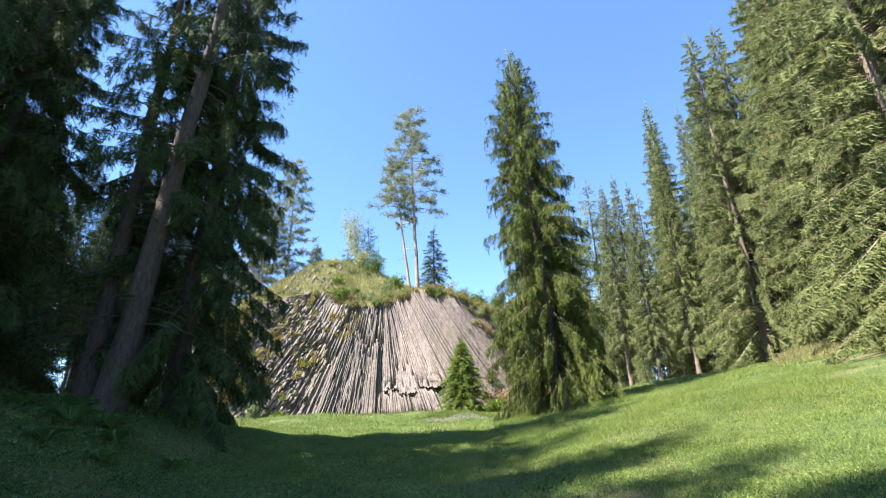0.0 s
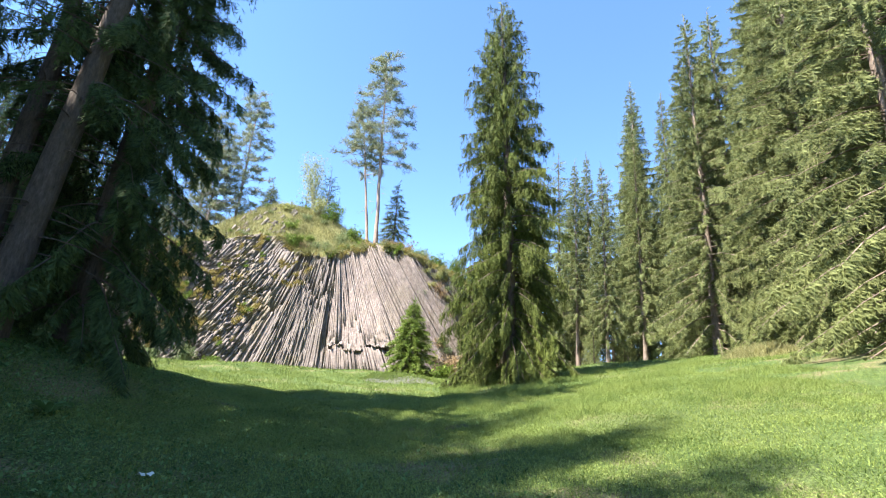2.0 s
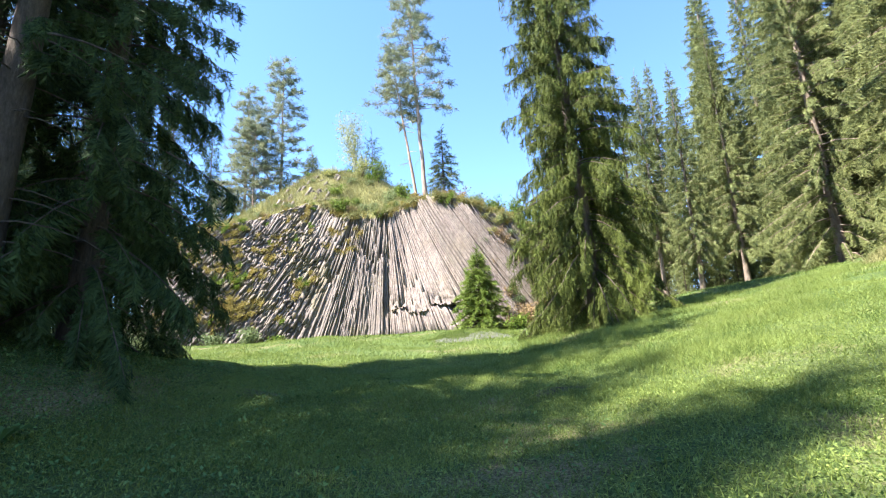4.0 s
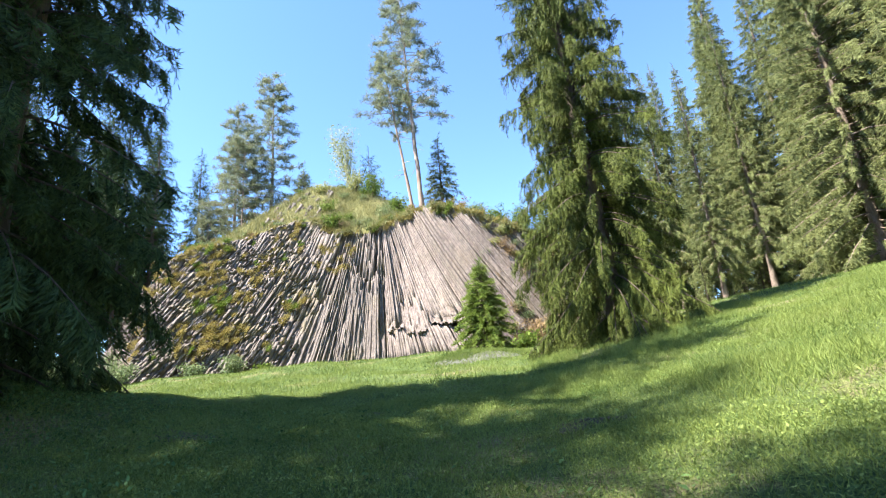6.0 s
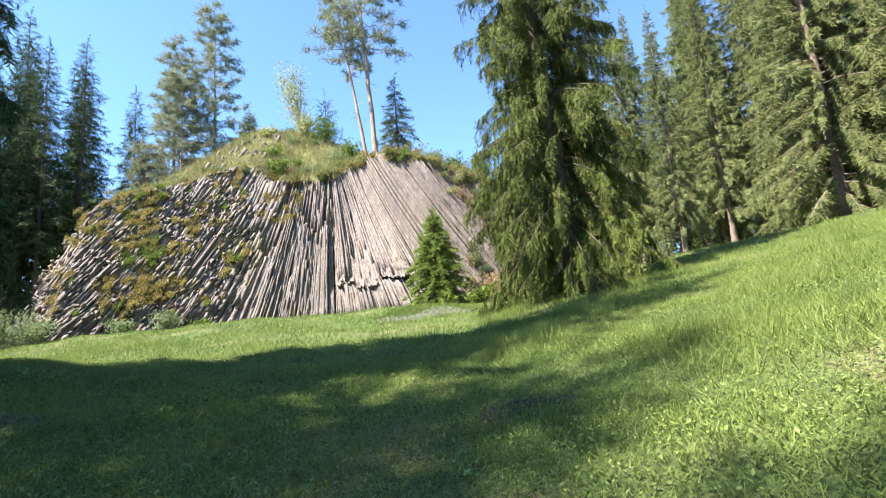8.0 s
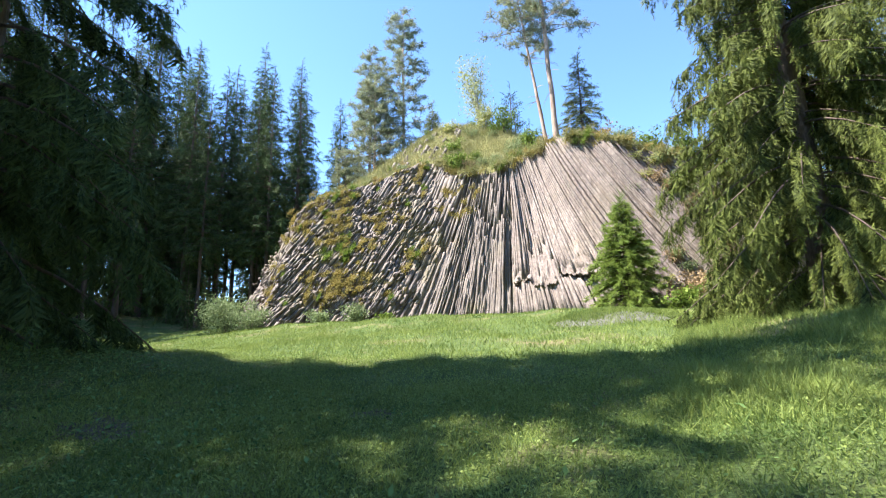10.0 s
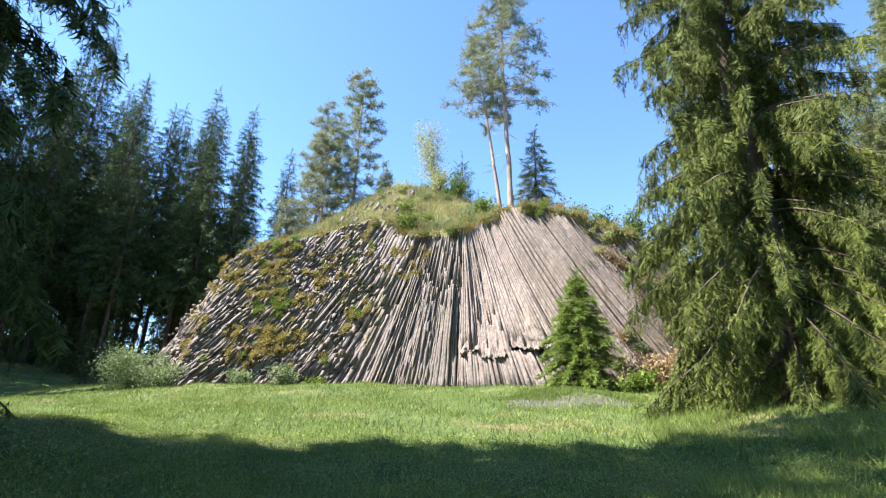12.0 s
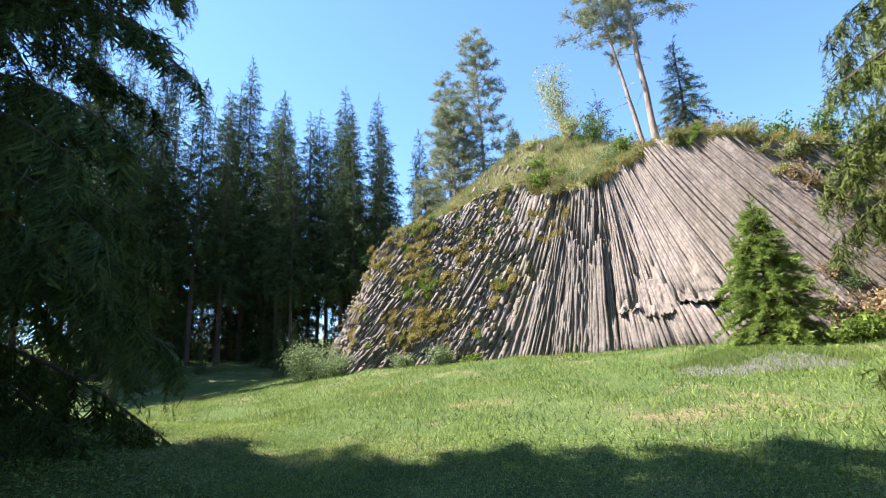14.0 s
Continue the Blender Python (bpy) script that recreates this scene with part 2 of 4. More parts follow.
PZ = [-8, -3, 0.6, 1.5, 1.85, 2.1, 2.45, 2.85, 3.3, 4.35, 5.02, 5.18, 6.0, 8, 10]


def land(x, y):
    x, y = np.asarray(x, float), np.asarray(y, float)
    r, l = np.clip(x - 3.5, 0, 60), np.clip(-x - 0.5, 0, 60)
    right = (0.195 - 0.05 * sstep(26, 40, y)) * r * r / (r + 1.5)
    left = (1.9 * sstep(0, 7, l)) * (1 - 0.93 * sstep(20, 29, y)) - 0.02 * np.minimum(l, 22) + 0.14 * np.maximum(l - 24, 0)
    wob = 0.05 * np.sin(x * 0.9 + 1) * np.sin(y * 0.7) + 0.03 * np.sin(x * 2.3 + y * 1.7)
    return lerp(y, PY, PZ) + right + left + wob


def ground_z(x, y):
    return float(land(x, y))


def build_ground():
    far = lambda a, b, n: np.geomspace(a, b, n)
    xs = np.r_[-far(34, 500, 14)[::-1], np.arange(-33, 33.1, 0.5), far(34, 500, 14)]
    ys = np.r_[-far(12, 400, 12)[::-1] + 0, np.arange(-11, 66, 0.5), far(67, 600, 14)]
    X, Y = np.meshgrid(xs, ys)
    Z = land(X, Y)
    v = np.stack([X, Y, Z], -1).reshape(-1, 3)
    nx = len(xs)
    i, j = np.meshgrid(np.arange(len(ys) - 1), np.arange(nx - 1), indexing="ij")
    q = np.stack([i * nx + j, i * nx + j + 1, (i + 1) * nx + j + 1, (i + 1) * nx + j], -1).reshape(-1, 4)
    ob = new("ground", mesh_of("ground", v, q, MEADOW, True))
    tagged(ob, "short green meadow turf with dry and worn patches", "ground", kind="structure")


build_ground()

# ---- the rock ----
FX = [-21, -20, -19, -16, -12, -8, -5, -2, 0, 2, 5, 8, 12]
FY = [46, 42, 39.6, 38.4, 40.2, 41.5, 41.8, 41.2, 40.2, 39.8, 40.4, 42, 47]
BX, BS = [-24, -16, -8, -5, 0, 5, 12], [0.5, 0.42, 0.26, 0.16, 0.22, 0.3, 0.6]
TX = [-21, -20, -19.4, -18.6, -18, -17, -15, -12, -9, -7.5, -6.5, -4, -2, -0.5, 1.8, 3.5, 5.4, 8, 10, 12]
TZ = [5.0, 5.0, 5.6, 8.2, 9.8, 11.4, 12.8, 13.6, 14.6, 14.4, 13.3, 13.2, 13.6, 14.0, 13.3, 12.6, 11.8, 10.6, 8.5, 6]
CX = [-21, -19.6, -18, -16, -14, -12, -10, -8, -5.2, -3, -1, 2, 4, 6.3, 9, 12]
CZ = [4.9, 5.0, 10.4, 13.8, 15.9, 17.5, 18.7, 18.7, 17.5, 16.1, 15.0, 14.3, 13.6, 12.8, 10.5, 6.3]


def foot_y(x):
    return lerp(x, FX, FY)


def foot_z(x):
    return land(x, foot_y(x)) - 0.12


def face_y(x, z):
    return foot_y(x) + np.maximum(z - foot_z(x), -1) * lerp(x, BX, BS)


def top_z(x):
    return lerp(x, TX, TZ)


def hill_z(x, y):
    """The hill's top behind the rock's upper edge."""
    e = top_z(x)
    dy = y - face_y(x, e)
    back = sstep(8, 34, dy)
    return e + (lerp(x, CX, CZ) - e) * sstep(-0.8, 4.6, dy) - back * (lerp(x, CX, CZ) - land(x, y) + 0.5)


def build_massif():
    xs = np.arange(-20.4, 12.01, 0.3)
    nv = 26
    rows_ = []
    for v in np.linspace(0, 1, nv):
        z = foot_z(xs) - 0.3 + (top_z(xs) - foot_z(xs) + 0.3) * v
        wob = 0.16 * np.sin(xs * 2.7 + v * 9) * np.sin(v * 17 + xs * 1.3)
        near_face = lerp(xs, [-9.5, -8.3, -3.5, -2.5], [0.30, 0.16, 0.16, 0.0]) * (1 - v ** 4)
        rows_.append(np.stack([xs, face_y(xs, z) + 0.42 - near_face + wob * (1 - v ** 4) * (1 - near_face * 2), z], -1))
    v = np.concatenate(rows_)
    nx = len(xs)
    i, j = np.meshgrid(np.arange(nv - 1), np.arange(nx - 1), indexing="ij")
    q = np.stack([i * nx + j, i * nx + j + 1, (i + 1) * nx + j + 1, (i + 1) * nx + j], -1).reshape(-1, 4)
    rock = new("rock_outcrop", mesh_of("rock_outcrop", v, q, MASSIF, False))
    tagged(rock, "tall fan of grey-brown basalt columns above the meadow", "rock outcrop", kind="structure")
    ds = np.r_[-0.15, 0.05, 0.3, 0.6, np.arange(1, 36, 0.7)]
    rows_ = []
    for d in ds:
        y = face_y(xs, top_z(xs)) + 0.42 + d
        bump_ = 0.12 * np.sin(xs * 1.9 + d * 1.1) * np.sin(d * 1.4 + xs * 0.6)
        rows_.append(np.stack([xs, y, hill_z(xs, y - 0.42) + bump_ * min(1, max(d, 0)) + 0.05 - (0.35 if d < 0 else 0)], -1))
    v = np.concatenate(rows_)
    i, j = np.meshgrid(np.arange(len(ds) - 1), np.arange(nx - 1), indexing="ij")
    q = np.stack([i * nx + j, i * nx + j + 1, (i + 1) * nx + j + 1, (i + 1) * nx + j], -1).reshape(-1, 4)
    hill = new("hilltop_ground", mesh_of("hilltop_ground", v, q, HILL, True))
    tagged(hill, "dry grassy hilltop above the basalt columns", "hilltop", kind="structure")
    return rock


rock = build_massif()

LEAN_S = [-21, -14, -10, -7, -5, -3.5, -2, 0, 2, 4, 7, 11]
LEAN_V = [0.60, 0.55, 0.43, 0.26, 0.10, 0.0, -0.16, -0.36, -0.5, -0.62, -0.74, -0.8]


def lean_at(s):
    return lerp(s, LEAN_S, LEAN_V)


def prism(s, z0, z1, w, out, sides, rng, steps=5, taper=True, skew=0.0, fat=0.67):
    """Corners and faces of one basalt prism from z0 to z1 along the fan line that starts at foot s."""
    zf = foot_z(s)
    z = np.linspace(z0, z1, steps)
    h = z - zf
    x = s + lean_at(s) * h * (1 - 0.012 * h) + rng.normal() * 0.015 + skew * (z - z0)
    slope = (lean_at(s + 0.3) - lean_at(s - 0.3)) / 0.6
    r = w * (np.clip(1 + slope * h, 0.45, 1.2) if taper else np.ones(steps)) * fat
    y = face_y(x, z) - out + 0.12 + np.sin(z * 1.3 + s * 5) * 0.02 + rng.normal(size=steps) * 0.03
    top = np.minimum(z, top_z(x) + 0.06)
    # a flat face looks out of the rock
    k = np.arange(sides)
    a = -math.pi / 2 + (k + 0.5) * 2 * math.pi / sides + rng.uniform(-0.22, 0.22) + rng.normal(size=sides) * 0.12
    ring = np.stack([np.cos(a), np.sin(a) * 0.9], -1) * rng.uniform(0.9, 1.1, (sides, 1))
    v = np.zeros((steps, sides, 3))
    v[:, :, 0] = x[:, None] + ring[:, 0] * r[:, None] + rng.normal(size=(steps, sides)) * 0.006
    v[:, :, 1] = y[:, None] + ring[:, 1] * r[:, None] + rng.normal(size=(steps, sides)) * 0.006
    v[:, :, 2] = top[:, None]
    v[-1, :, 2] += ring[:, 1] * w * rng.uniform(-0.2, 0.5)
    v = v.reshape(-1, 3)
    q = [(i * sides + j, i * sides + (j + 1) % sides, (i + 1) * sides + (j + 1) % sides, (i + 1) * sides + j) for i in range(steps - 1) for j in range(sides)]
    n = len(v)
    c0, c1 = v[:sides].mean(0), v[-sides:].mean(0) + np.array([0, rng.normal() * 0.03, 0.03])
    v = np.concatenate([v, [c0, c1]])
    t = [(a, b, c) for a, b, c, d in q] + [(a, c, d) for a, b, c, d in q]
    k = np.arange(sides)
    t += [(n, (i + 1) % sides, i) for i in k] + [(n + 1, n - sides + i, n - sides + (i + 1) % sides) for i in k]
    return v, np.array(t)


def column(s, z0, z1, w, out, sides, rng, mat, steps=5, taper=True, skew=0.0):
    part("basalt_column", mesh_of("basalt_column", *prism(s, z0, z1, w, out, sides, rng, steps, taper, skew), mat), rock)


def build_columns():
    rng = np.random.default_rng(5)
    upper = []
    s = -8.6
    while s < 10.8:
        w = (0.138 if s > -2.75 else 0.125) * rng.uniform(0.7, 1.4)
        zf = float(foot_z(s))
        # the height at which this fan line meets the rock's upper edge
        z = np.linspace(zf + 1, 18, 150)
        x = s + lean_at(s) * (z - zf) * (1 - 0.012 * (z - zf))
        over = np.where(z > top_z(x))[0]
        zt = z[over[0]] if len(over) else 12.0
        zt += rng.uniform(-0.35, 0.0)
        sides = int(rng.integers(4, 6))
        if s < -2.75:
            ledge = 10.7 + 0.8 * math.sin(s * 1.7) + rng.uniform(-0.6, 0.3) - 0.35 * abs(s + 5.2)
            deep = 0.25 if -3.3 < s else 0.0
            column(s, zf - 0.1, min(ledge, zt), w, 0.24 - deep + 0.1 * math.sin(s * 3.3) + rng.uniform(-0.05, 0.06), sides, rng, BASALT, 12)
            if zt - ledge > 0.6:
                cut = ledge + (zt - ledge) * rng.uniform(0.3, 1.0)
                upper.append(prism(s, ledge - 0.1, cut, w, 0.14 + rng.uniform(-0.1, 0.09), sides, rng, 3))
                if zt - cut > 0.5:
                    upper.append(prism(s, cut - 0.1, zt, w, 0.03 + rng.uniform(-0.1, 0.1), sides, rng, 3))
        elif s < 2.7:
            lump = 0.10 * math.sin(s * 2.6) + 0.06 * math.sin(s * 6.1)
            prof = np.array([0.36, 0.42, 0.40, 0.26, 0.15, 0.1, 0.1, 0.1, 0.1])
            jut = rng.uniform(-0.08, 0.08)
            if -2.55 < s < -1.45 or 0.3 < s < 2.3:
                crack = 6.58 + 0.08 * math.sin(s * 3) + rng.uniform(-0.08, 0.08)
                column(s, zf - 0.1, crack, w, 0.34 + lump + rng.uniform(-0.05, 0.07), sides, rng, BASALT_PALE, 4)
                column(s, crack + rng.uniform(0.10, 0.22), zt, w, prof[1:] + lump * np.linspace(1, 0.3, 8) + jut, sides, rng, BASALT_PALE, 8)
            elif rng.random() < 0.4:
                cut = rng.uniform(6.2, 8.4)
                column(s, zf - 0.1, cut, w, 0.36 + lump + jut, sides, rng, BASALT_PALE, 4)
                column(s, cut - 0.05, zt, w, prof[1:] + lump * np.linspace(1, 0.3, 8) + jut - 0.06, sides, rng, BASALT_PALE, 8)
            else:
                column(s, zf - 0.1, zt, w, prof + lump * np.linspace(1, 0.3, 9) + jut, sides, rng, BASALT_PALE, 9)
        else:
            lump = 0.12 * math.sin(s * 2.1)
            column(s, zf - 0.1, zt, w, 0.16 + lump + rng.uniform(-0.07, 0.07), sides, rng, BASALT_PALE, 10)
        s += w * 0.96
    # the weathered flank: columns broken off in terraces; the low ones singly, the rest joined
    rng = np.random.default_rng(9)
    rest, single = [], 0

    def terrace(x, z):
        n = noise.noise((x * 0.42, z * 0.55, 3.1)) + 0.45 * noise.noise((x * 1.3, z * 1.5, 7.7))
        return math.floor(n * 2.6) * 0.085

    s = -25.0
    while s < -8.4:
        zf = float(foot_z(s))
        w = (0.108 + 0.02 * sstep(-13, -9, s)) * rng.uniform(0.6, 1.45)
        z = z0 = zf - 0.1
        level = None
        while z < 15.4:
            x = s + lean_at(s) * (z - zf)
            done = z > float(top_z(x)) - 0.1
            now = terrace(x, z + rng.uniform(-0.25, 0.25))
            inside = x > -19.2
            if level is None and inside and not done:
                level, z0 = now, z
            elif level is not None and (now != level or done or z - z0 > 4.5):
                args = (s, z0 - 0.06, z + 0.04, w * rng.uniform(0.9, 1.15), 0.2 + level + rng.uniform(-0.05, 0.07), int(rng.integers(4, 6)), rng)
                skew = rng.normal() * 0.05
                if z0 < 8.2 and single < 120:
                    column(*args, BASALT, 4, False, skew)
                    single += 1
                else:
                    rest.append(prism(*args, 4, False, skew, 0.86))
                level, z0 = now, z
            if done and inside:
                break
            z += 0.22
        s += w * 0.92
    # small angular blocks lodged between the stubs
    for _ in range(450):
        x = rng.uniform(-18.8, -9.0)
        z = rng.uniform(float(foot_z(x)), max(float(top_z(x)), float(foot_z(x)) + 0.3))
        c = np.array([x, float(face_y(x, z)) - rng.uniform(0.05, 0.3), z])
        a = unit(rng.normal(size=(1, 3)) * 0.5 + np.array([0.5, 0, 0.8]))[0] * rng.uniform(0.06, 0.2)
        v, q = tube(np.array([c - a, c, c + a]), rng.uniform(0.04, 0.11, 3), 4, rng, 0.3)
        t = np.array([(i, j, k) for i, j, k, l in q] + [(i, k, l) for i, j, k, l in q] + [(8, 9, 10), (8, 10, 11), (2, 1, 0), (3, 2, 0)])
        rest.append((v, t))
    # stubs showing through the turf of the crest
    for _ in range(45):
        s, z = rng.uniform(-12.5, -8.0), 0
        y = rng.uniform(44.5, 47.5)
        zc = float(hill_z(s, y - 0.42))
        p = np.array([[s - 0.1, y, zc - 0.3], [s + 0.1, y + 0.05, zc + 0.05], [s + 0.3, y + 0.1, zc + rng.uniform(0.1, 0.5)]])
        v, q = tube(p, [0.14, 0.13, 0.11], 5, rng, 0.12)
        t = np.array([(a, b, c) for a, b, c, d in q] + [(a, c, d) for a, b, c, d in q] + [(10, 11, 12), (10, 12, 13), (10, 13, 14)])
        rest.append((v, t))
    # the weathered bulge above the cracks at the foot
    ns, nz = 170, 34
    ss = np.linspace(-2.75, 2.75, ns)
    low = 6.70 + 0.05 * np.sin(ss * 3 + 0.4) + 0.04 * np.sin(ss * 11) + 0.04 * np.sin(ss * 29) - 0.3 * sstep(-1.55, -1.3, ss) * sstep(0.45, 0.2, ss)
    high = 7.5 + 0.75 * sstep(-2.7, 0.6, ss) + 0.15 * np.sin(ss * 4.1) - 0.5 * sstep(1.6, 2.75, ss)
    rows_ = []
    for k in range(nz):
        f = max(0.0, (k - 1) / (nz - 2))
        z = low + (high - low) * f
        h = z - foot_z(ss)
        x = ss + lean_at(ss) * h * (1 - 0.012 * h)
        rough = np.array([noise.noise((a * 2.3, b * 2.6, 1.7)) * 0.12 + noise.noise((a * 6.5, b * 1.6, 4.4)) * 0.16 + abs(noise.noise((a * 15, b * 5, 9.1))) * 0.10 + noise.noise((a * 30, b * 22, 2.1)) * 0.03 for a, b in zip(ss, z)])
        out = (0.46 - 0.30 * f) * np.minimum(1, (2.75 - np.abs(ss)) / 0.5 + 0.35) + rough * (1 - 0.5 * f)
        y = face_y(x, z) - out
        if k == 0:
            y, z = y + 0.5, z + 0.08
        if k == nz - 1:
            y = y + 0.4
        rows_.append(np.stack([x, y, z], -1))
    i, j = np.meshgrid(np.arange(nz - 1), np.arange(ns - 1), indexing="ij")
    q = np.stack([i * ns + j, i * ns + j + 1, (i + 1) * ns + j + 1, (i + 1) * ns + j], -1).reshape(-1, 4)
    part("weathered_bulge", mesh_of("weathered_bulge", np.concatenate(rows_), q, BASALT_PALE), rock, "pale crumbling bulge above dark cracks")
    ob = part("broken_columns", mesh_of("broken_columns", *joined(rest + upper), BASALT), rock, "short broken column stubs")
    tagged(ob, "short broken column stubs, lichen-stained", kind="stuff")


build_columns()


# ---- trees ----
def stem(h, r, rng, lean=(0, 0), sides=9, n=12, bow=0.0):
    t = np.linspace(0, 1, n)
    p = np.stack([lean[0] * t * h + bow * np.sin(t * 3.1), lean[1] * t * h, t * h - 0.25 * (t < 0.01)], -1)
    p[1:-1, :2] += rng.normal(size=(n - 2, 2)) * 0.012 * h / 10
    rad = r * (1 - t) ** 0.85 + 0.012
    rad[0] *= 1.35
    return p, rad


def spruce(h, radius, seed, base=0.06, twigs=14, levels=40, lean=(0, 0), needle=NEEDLE, bark=BARK, hang=0.35, spray=SPRAY_FAR, size=0.85, dead=0.0, trunk_r=None, thin=0.0, sides=9, shape=0.82, curtain=0.0, weep=1.0, strands=0.0, ragged=0.0):
    """A spruce: trunk, limbs and a crown of needle sprays. hang: how far the twigs droop; dead: bare limbs below the crown up to that share of the height."""
    rng = np.random.default_rng(seed)
    root = new("spruce_tree")
    p, rad = stem(h, trunk_r or h * 0.0125, rng, lean, sides)
    v, q = tube(p, rad, sides, rng, 0.05)
    part("trunk", mesh_of("trunk", v, q, bark, True), root)
    tt = np.linspace(0, 1, len(p))
    wood, ats, ways, sizes = [], [], [], []
    for lv in range(levels):
        u = base + (0.985 - base) * ((lv + rng.uniform(-0.4, 0.4)) / levels)
        u = min(max(u, 0.01), 0.985)
        c = np.array([np.interp(u, tt, p[:, k]) for k in range(3)])
        full = radius * min(1.0, (1 - u) / (1 - max(base, 0.12)) * 1.0) ** shape * (0.75 + 0.25 * min(1, (u - base) / 0.12 + 0.35))
        nb = int(rng.integers(5, 8)) if u < 0.9 else 4
        a0 = rng.uniform(0, 6.28)
        for b in range(nb):
            if rng.random() < thin:
                continue
            a = a0 + b * 6.283 / nb + rng.uniform(-0.3, 0.3)
            R = full * (rng.uniform(0.5, 0.85) if rng.random() < 0.35 else rng.uniform(0.75, 1.15)) + 0.12
            R *= 1 + (rng.uniform(0.1, 0.35) if rng.random() < ragged else 0)
            out = np.array([math.cos(a), math.sin(a), 0])
            rise = (0.45 * u - 0.12) * R
            sag = (0.62 - 0.55 * u) * R * weep
            k = np.linspace(0, 1, 6 if spray is SPRAY_NEAR else 4)
            path = c + out * (k * R)[:, None] + np.stack([0 * k, 0 * k, rise * k - sag * k * k + 0.20 * sag * k ** 4], -1)
            wood.append(tube(path, np.linspace(0.016 + 0.010 * R, 0.006, len(k)), 3))
            n = max(4, int(twigs * (R / radius) ** 0.8 * 1.25))
            f_ = np.sort(rng.uniform(0.12, 1, n)) ** 0.8
            f_[-1] = 0.97
            at = np.stack([np.interp(f_, k, path[:, j]) for j in range(3)], -1)
            side = np.cross(out, [0, 0, 1.0])
            sgn = rng.choice([-1.0, 1.0], n)[:, None]
            w_ = out * rng.uniform(0.45, 1.0, (n, 1)) + side * sgn * rng.uniform(0.15, 0.95, (n, 1)) * (1.05 - f_[:, None] * 0.55)
            w_ = w_ + np.stack([0 * f_, 0 * f_, -rng.uniform(0.2, 1.6, n) * hang * 2 * (1.1 - u)], -1)
            for _ in range(int(strands * R * (1.1 - 0.6 * u) + 0.5)):
                g0 = rng.uniform(0.25, 1.0)
                m_ = int(rng.integers(4, 9))
                top = np.array([np.interp(g0, k, path[:, j]) for j in range(3)])
                off = rng.normal(size=3) * 0.10
                line = top + off * np.array([1, 1, 0.3]) + np.stack([rng.normal(size=m_) * 0.03, rng.normal(size=m_) * 0.03, -0.13 * np.arange(m_)], -1)
                ats.append(line)
                ways.append(rng.normal(size=(m_, 3)) * 0.28 + np.array([0, 0, -1.0]) + out * 0.12)
                sizes.append(rng.uniform(0.17, 0.30, m_) * np.linspace(1.1, 0.7, m_))
            w_ = w_ + rng.normal(size=(n, 3)) * 0.32
            droop = rng.random(n) < curtain * (1.2 - u)
            w_[droop] = w_[droop] * 0.2 + np.array([0, 0, -1.0])
            ats.append(at); ways.append(w_)
            sizes.append(np.where(droop, 1.7, 1.0) * size * rng.uniform(0.6, 1.15, n) * (0.45 + 0.55 * min(1, R / radius + 0.25)))
    for _ in range(int(dead * 90)):
        u = rng.uniform(0.04, dead)
        c = np.array([np.interp(u, tt, p[:, k]) for k in range(3)])
        a, R = rng.uniform(0, 6.28), rng.uniform(0.8, 2.6)
        k = np.linspace(0, 1, 5)
        out = np.array([math.cos(a), math.sin(a), 0])
        path = c + out * (k * R)[:, None] + np.stack([rng.normal() * 0.1 * k, rng.normal() * 0.1 * k, -0.35 * R * k * k], -1)
        wood.append(tube(path, np.linspace(0.022, 0.005, 5), 3))
    ats.append(p[-1:] - [0, 0, 0.5]); ways.append(np.array([[0.02, 0, 1.0]])); sizes.append(np.array([0.9]))
    wv, wq = joined(wood)
    tagged(part("branch_wood", mesh_of("branch_wood", wv, wq, bark), root), kind="stuff")
    at, way, sz = np.concatenate(ats), np.concatenate(ways), np.concatenate(sizes)
    v, f_ = spread(spray[0], spray[1], at, way, sz, sz * 0.62, rng)
    part("crown", mesh_of("crown", v, f_, needle), root)
    return root


def stand(ob, x, y, z=None, turn=0.0, scale=1.0, sink=0.05):
    ob.matrix_basis = pose(x, y, (ground_z(x, y) if z is None else z) - sink, 0, 0, turn) @ Matrix.Scale(scale, 4)
    return ob


def replant(src, x, y, turn, scale, z=None):
    ob = copy_thing(src, pose(x, y, (ground_z(x, y) if z is None else z) - 0.05, 0, 0, turn))
    ob.scale = (scale, scale, scale)
    return ob


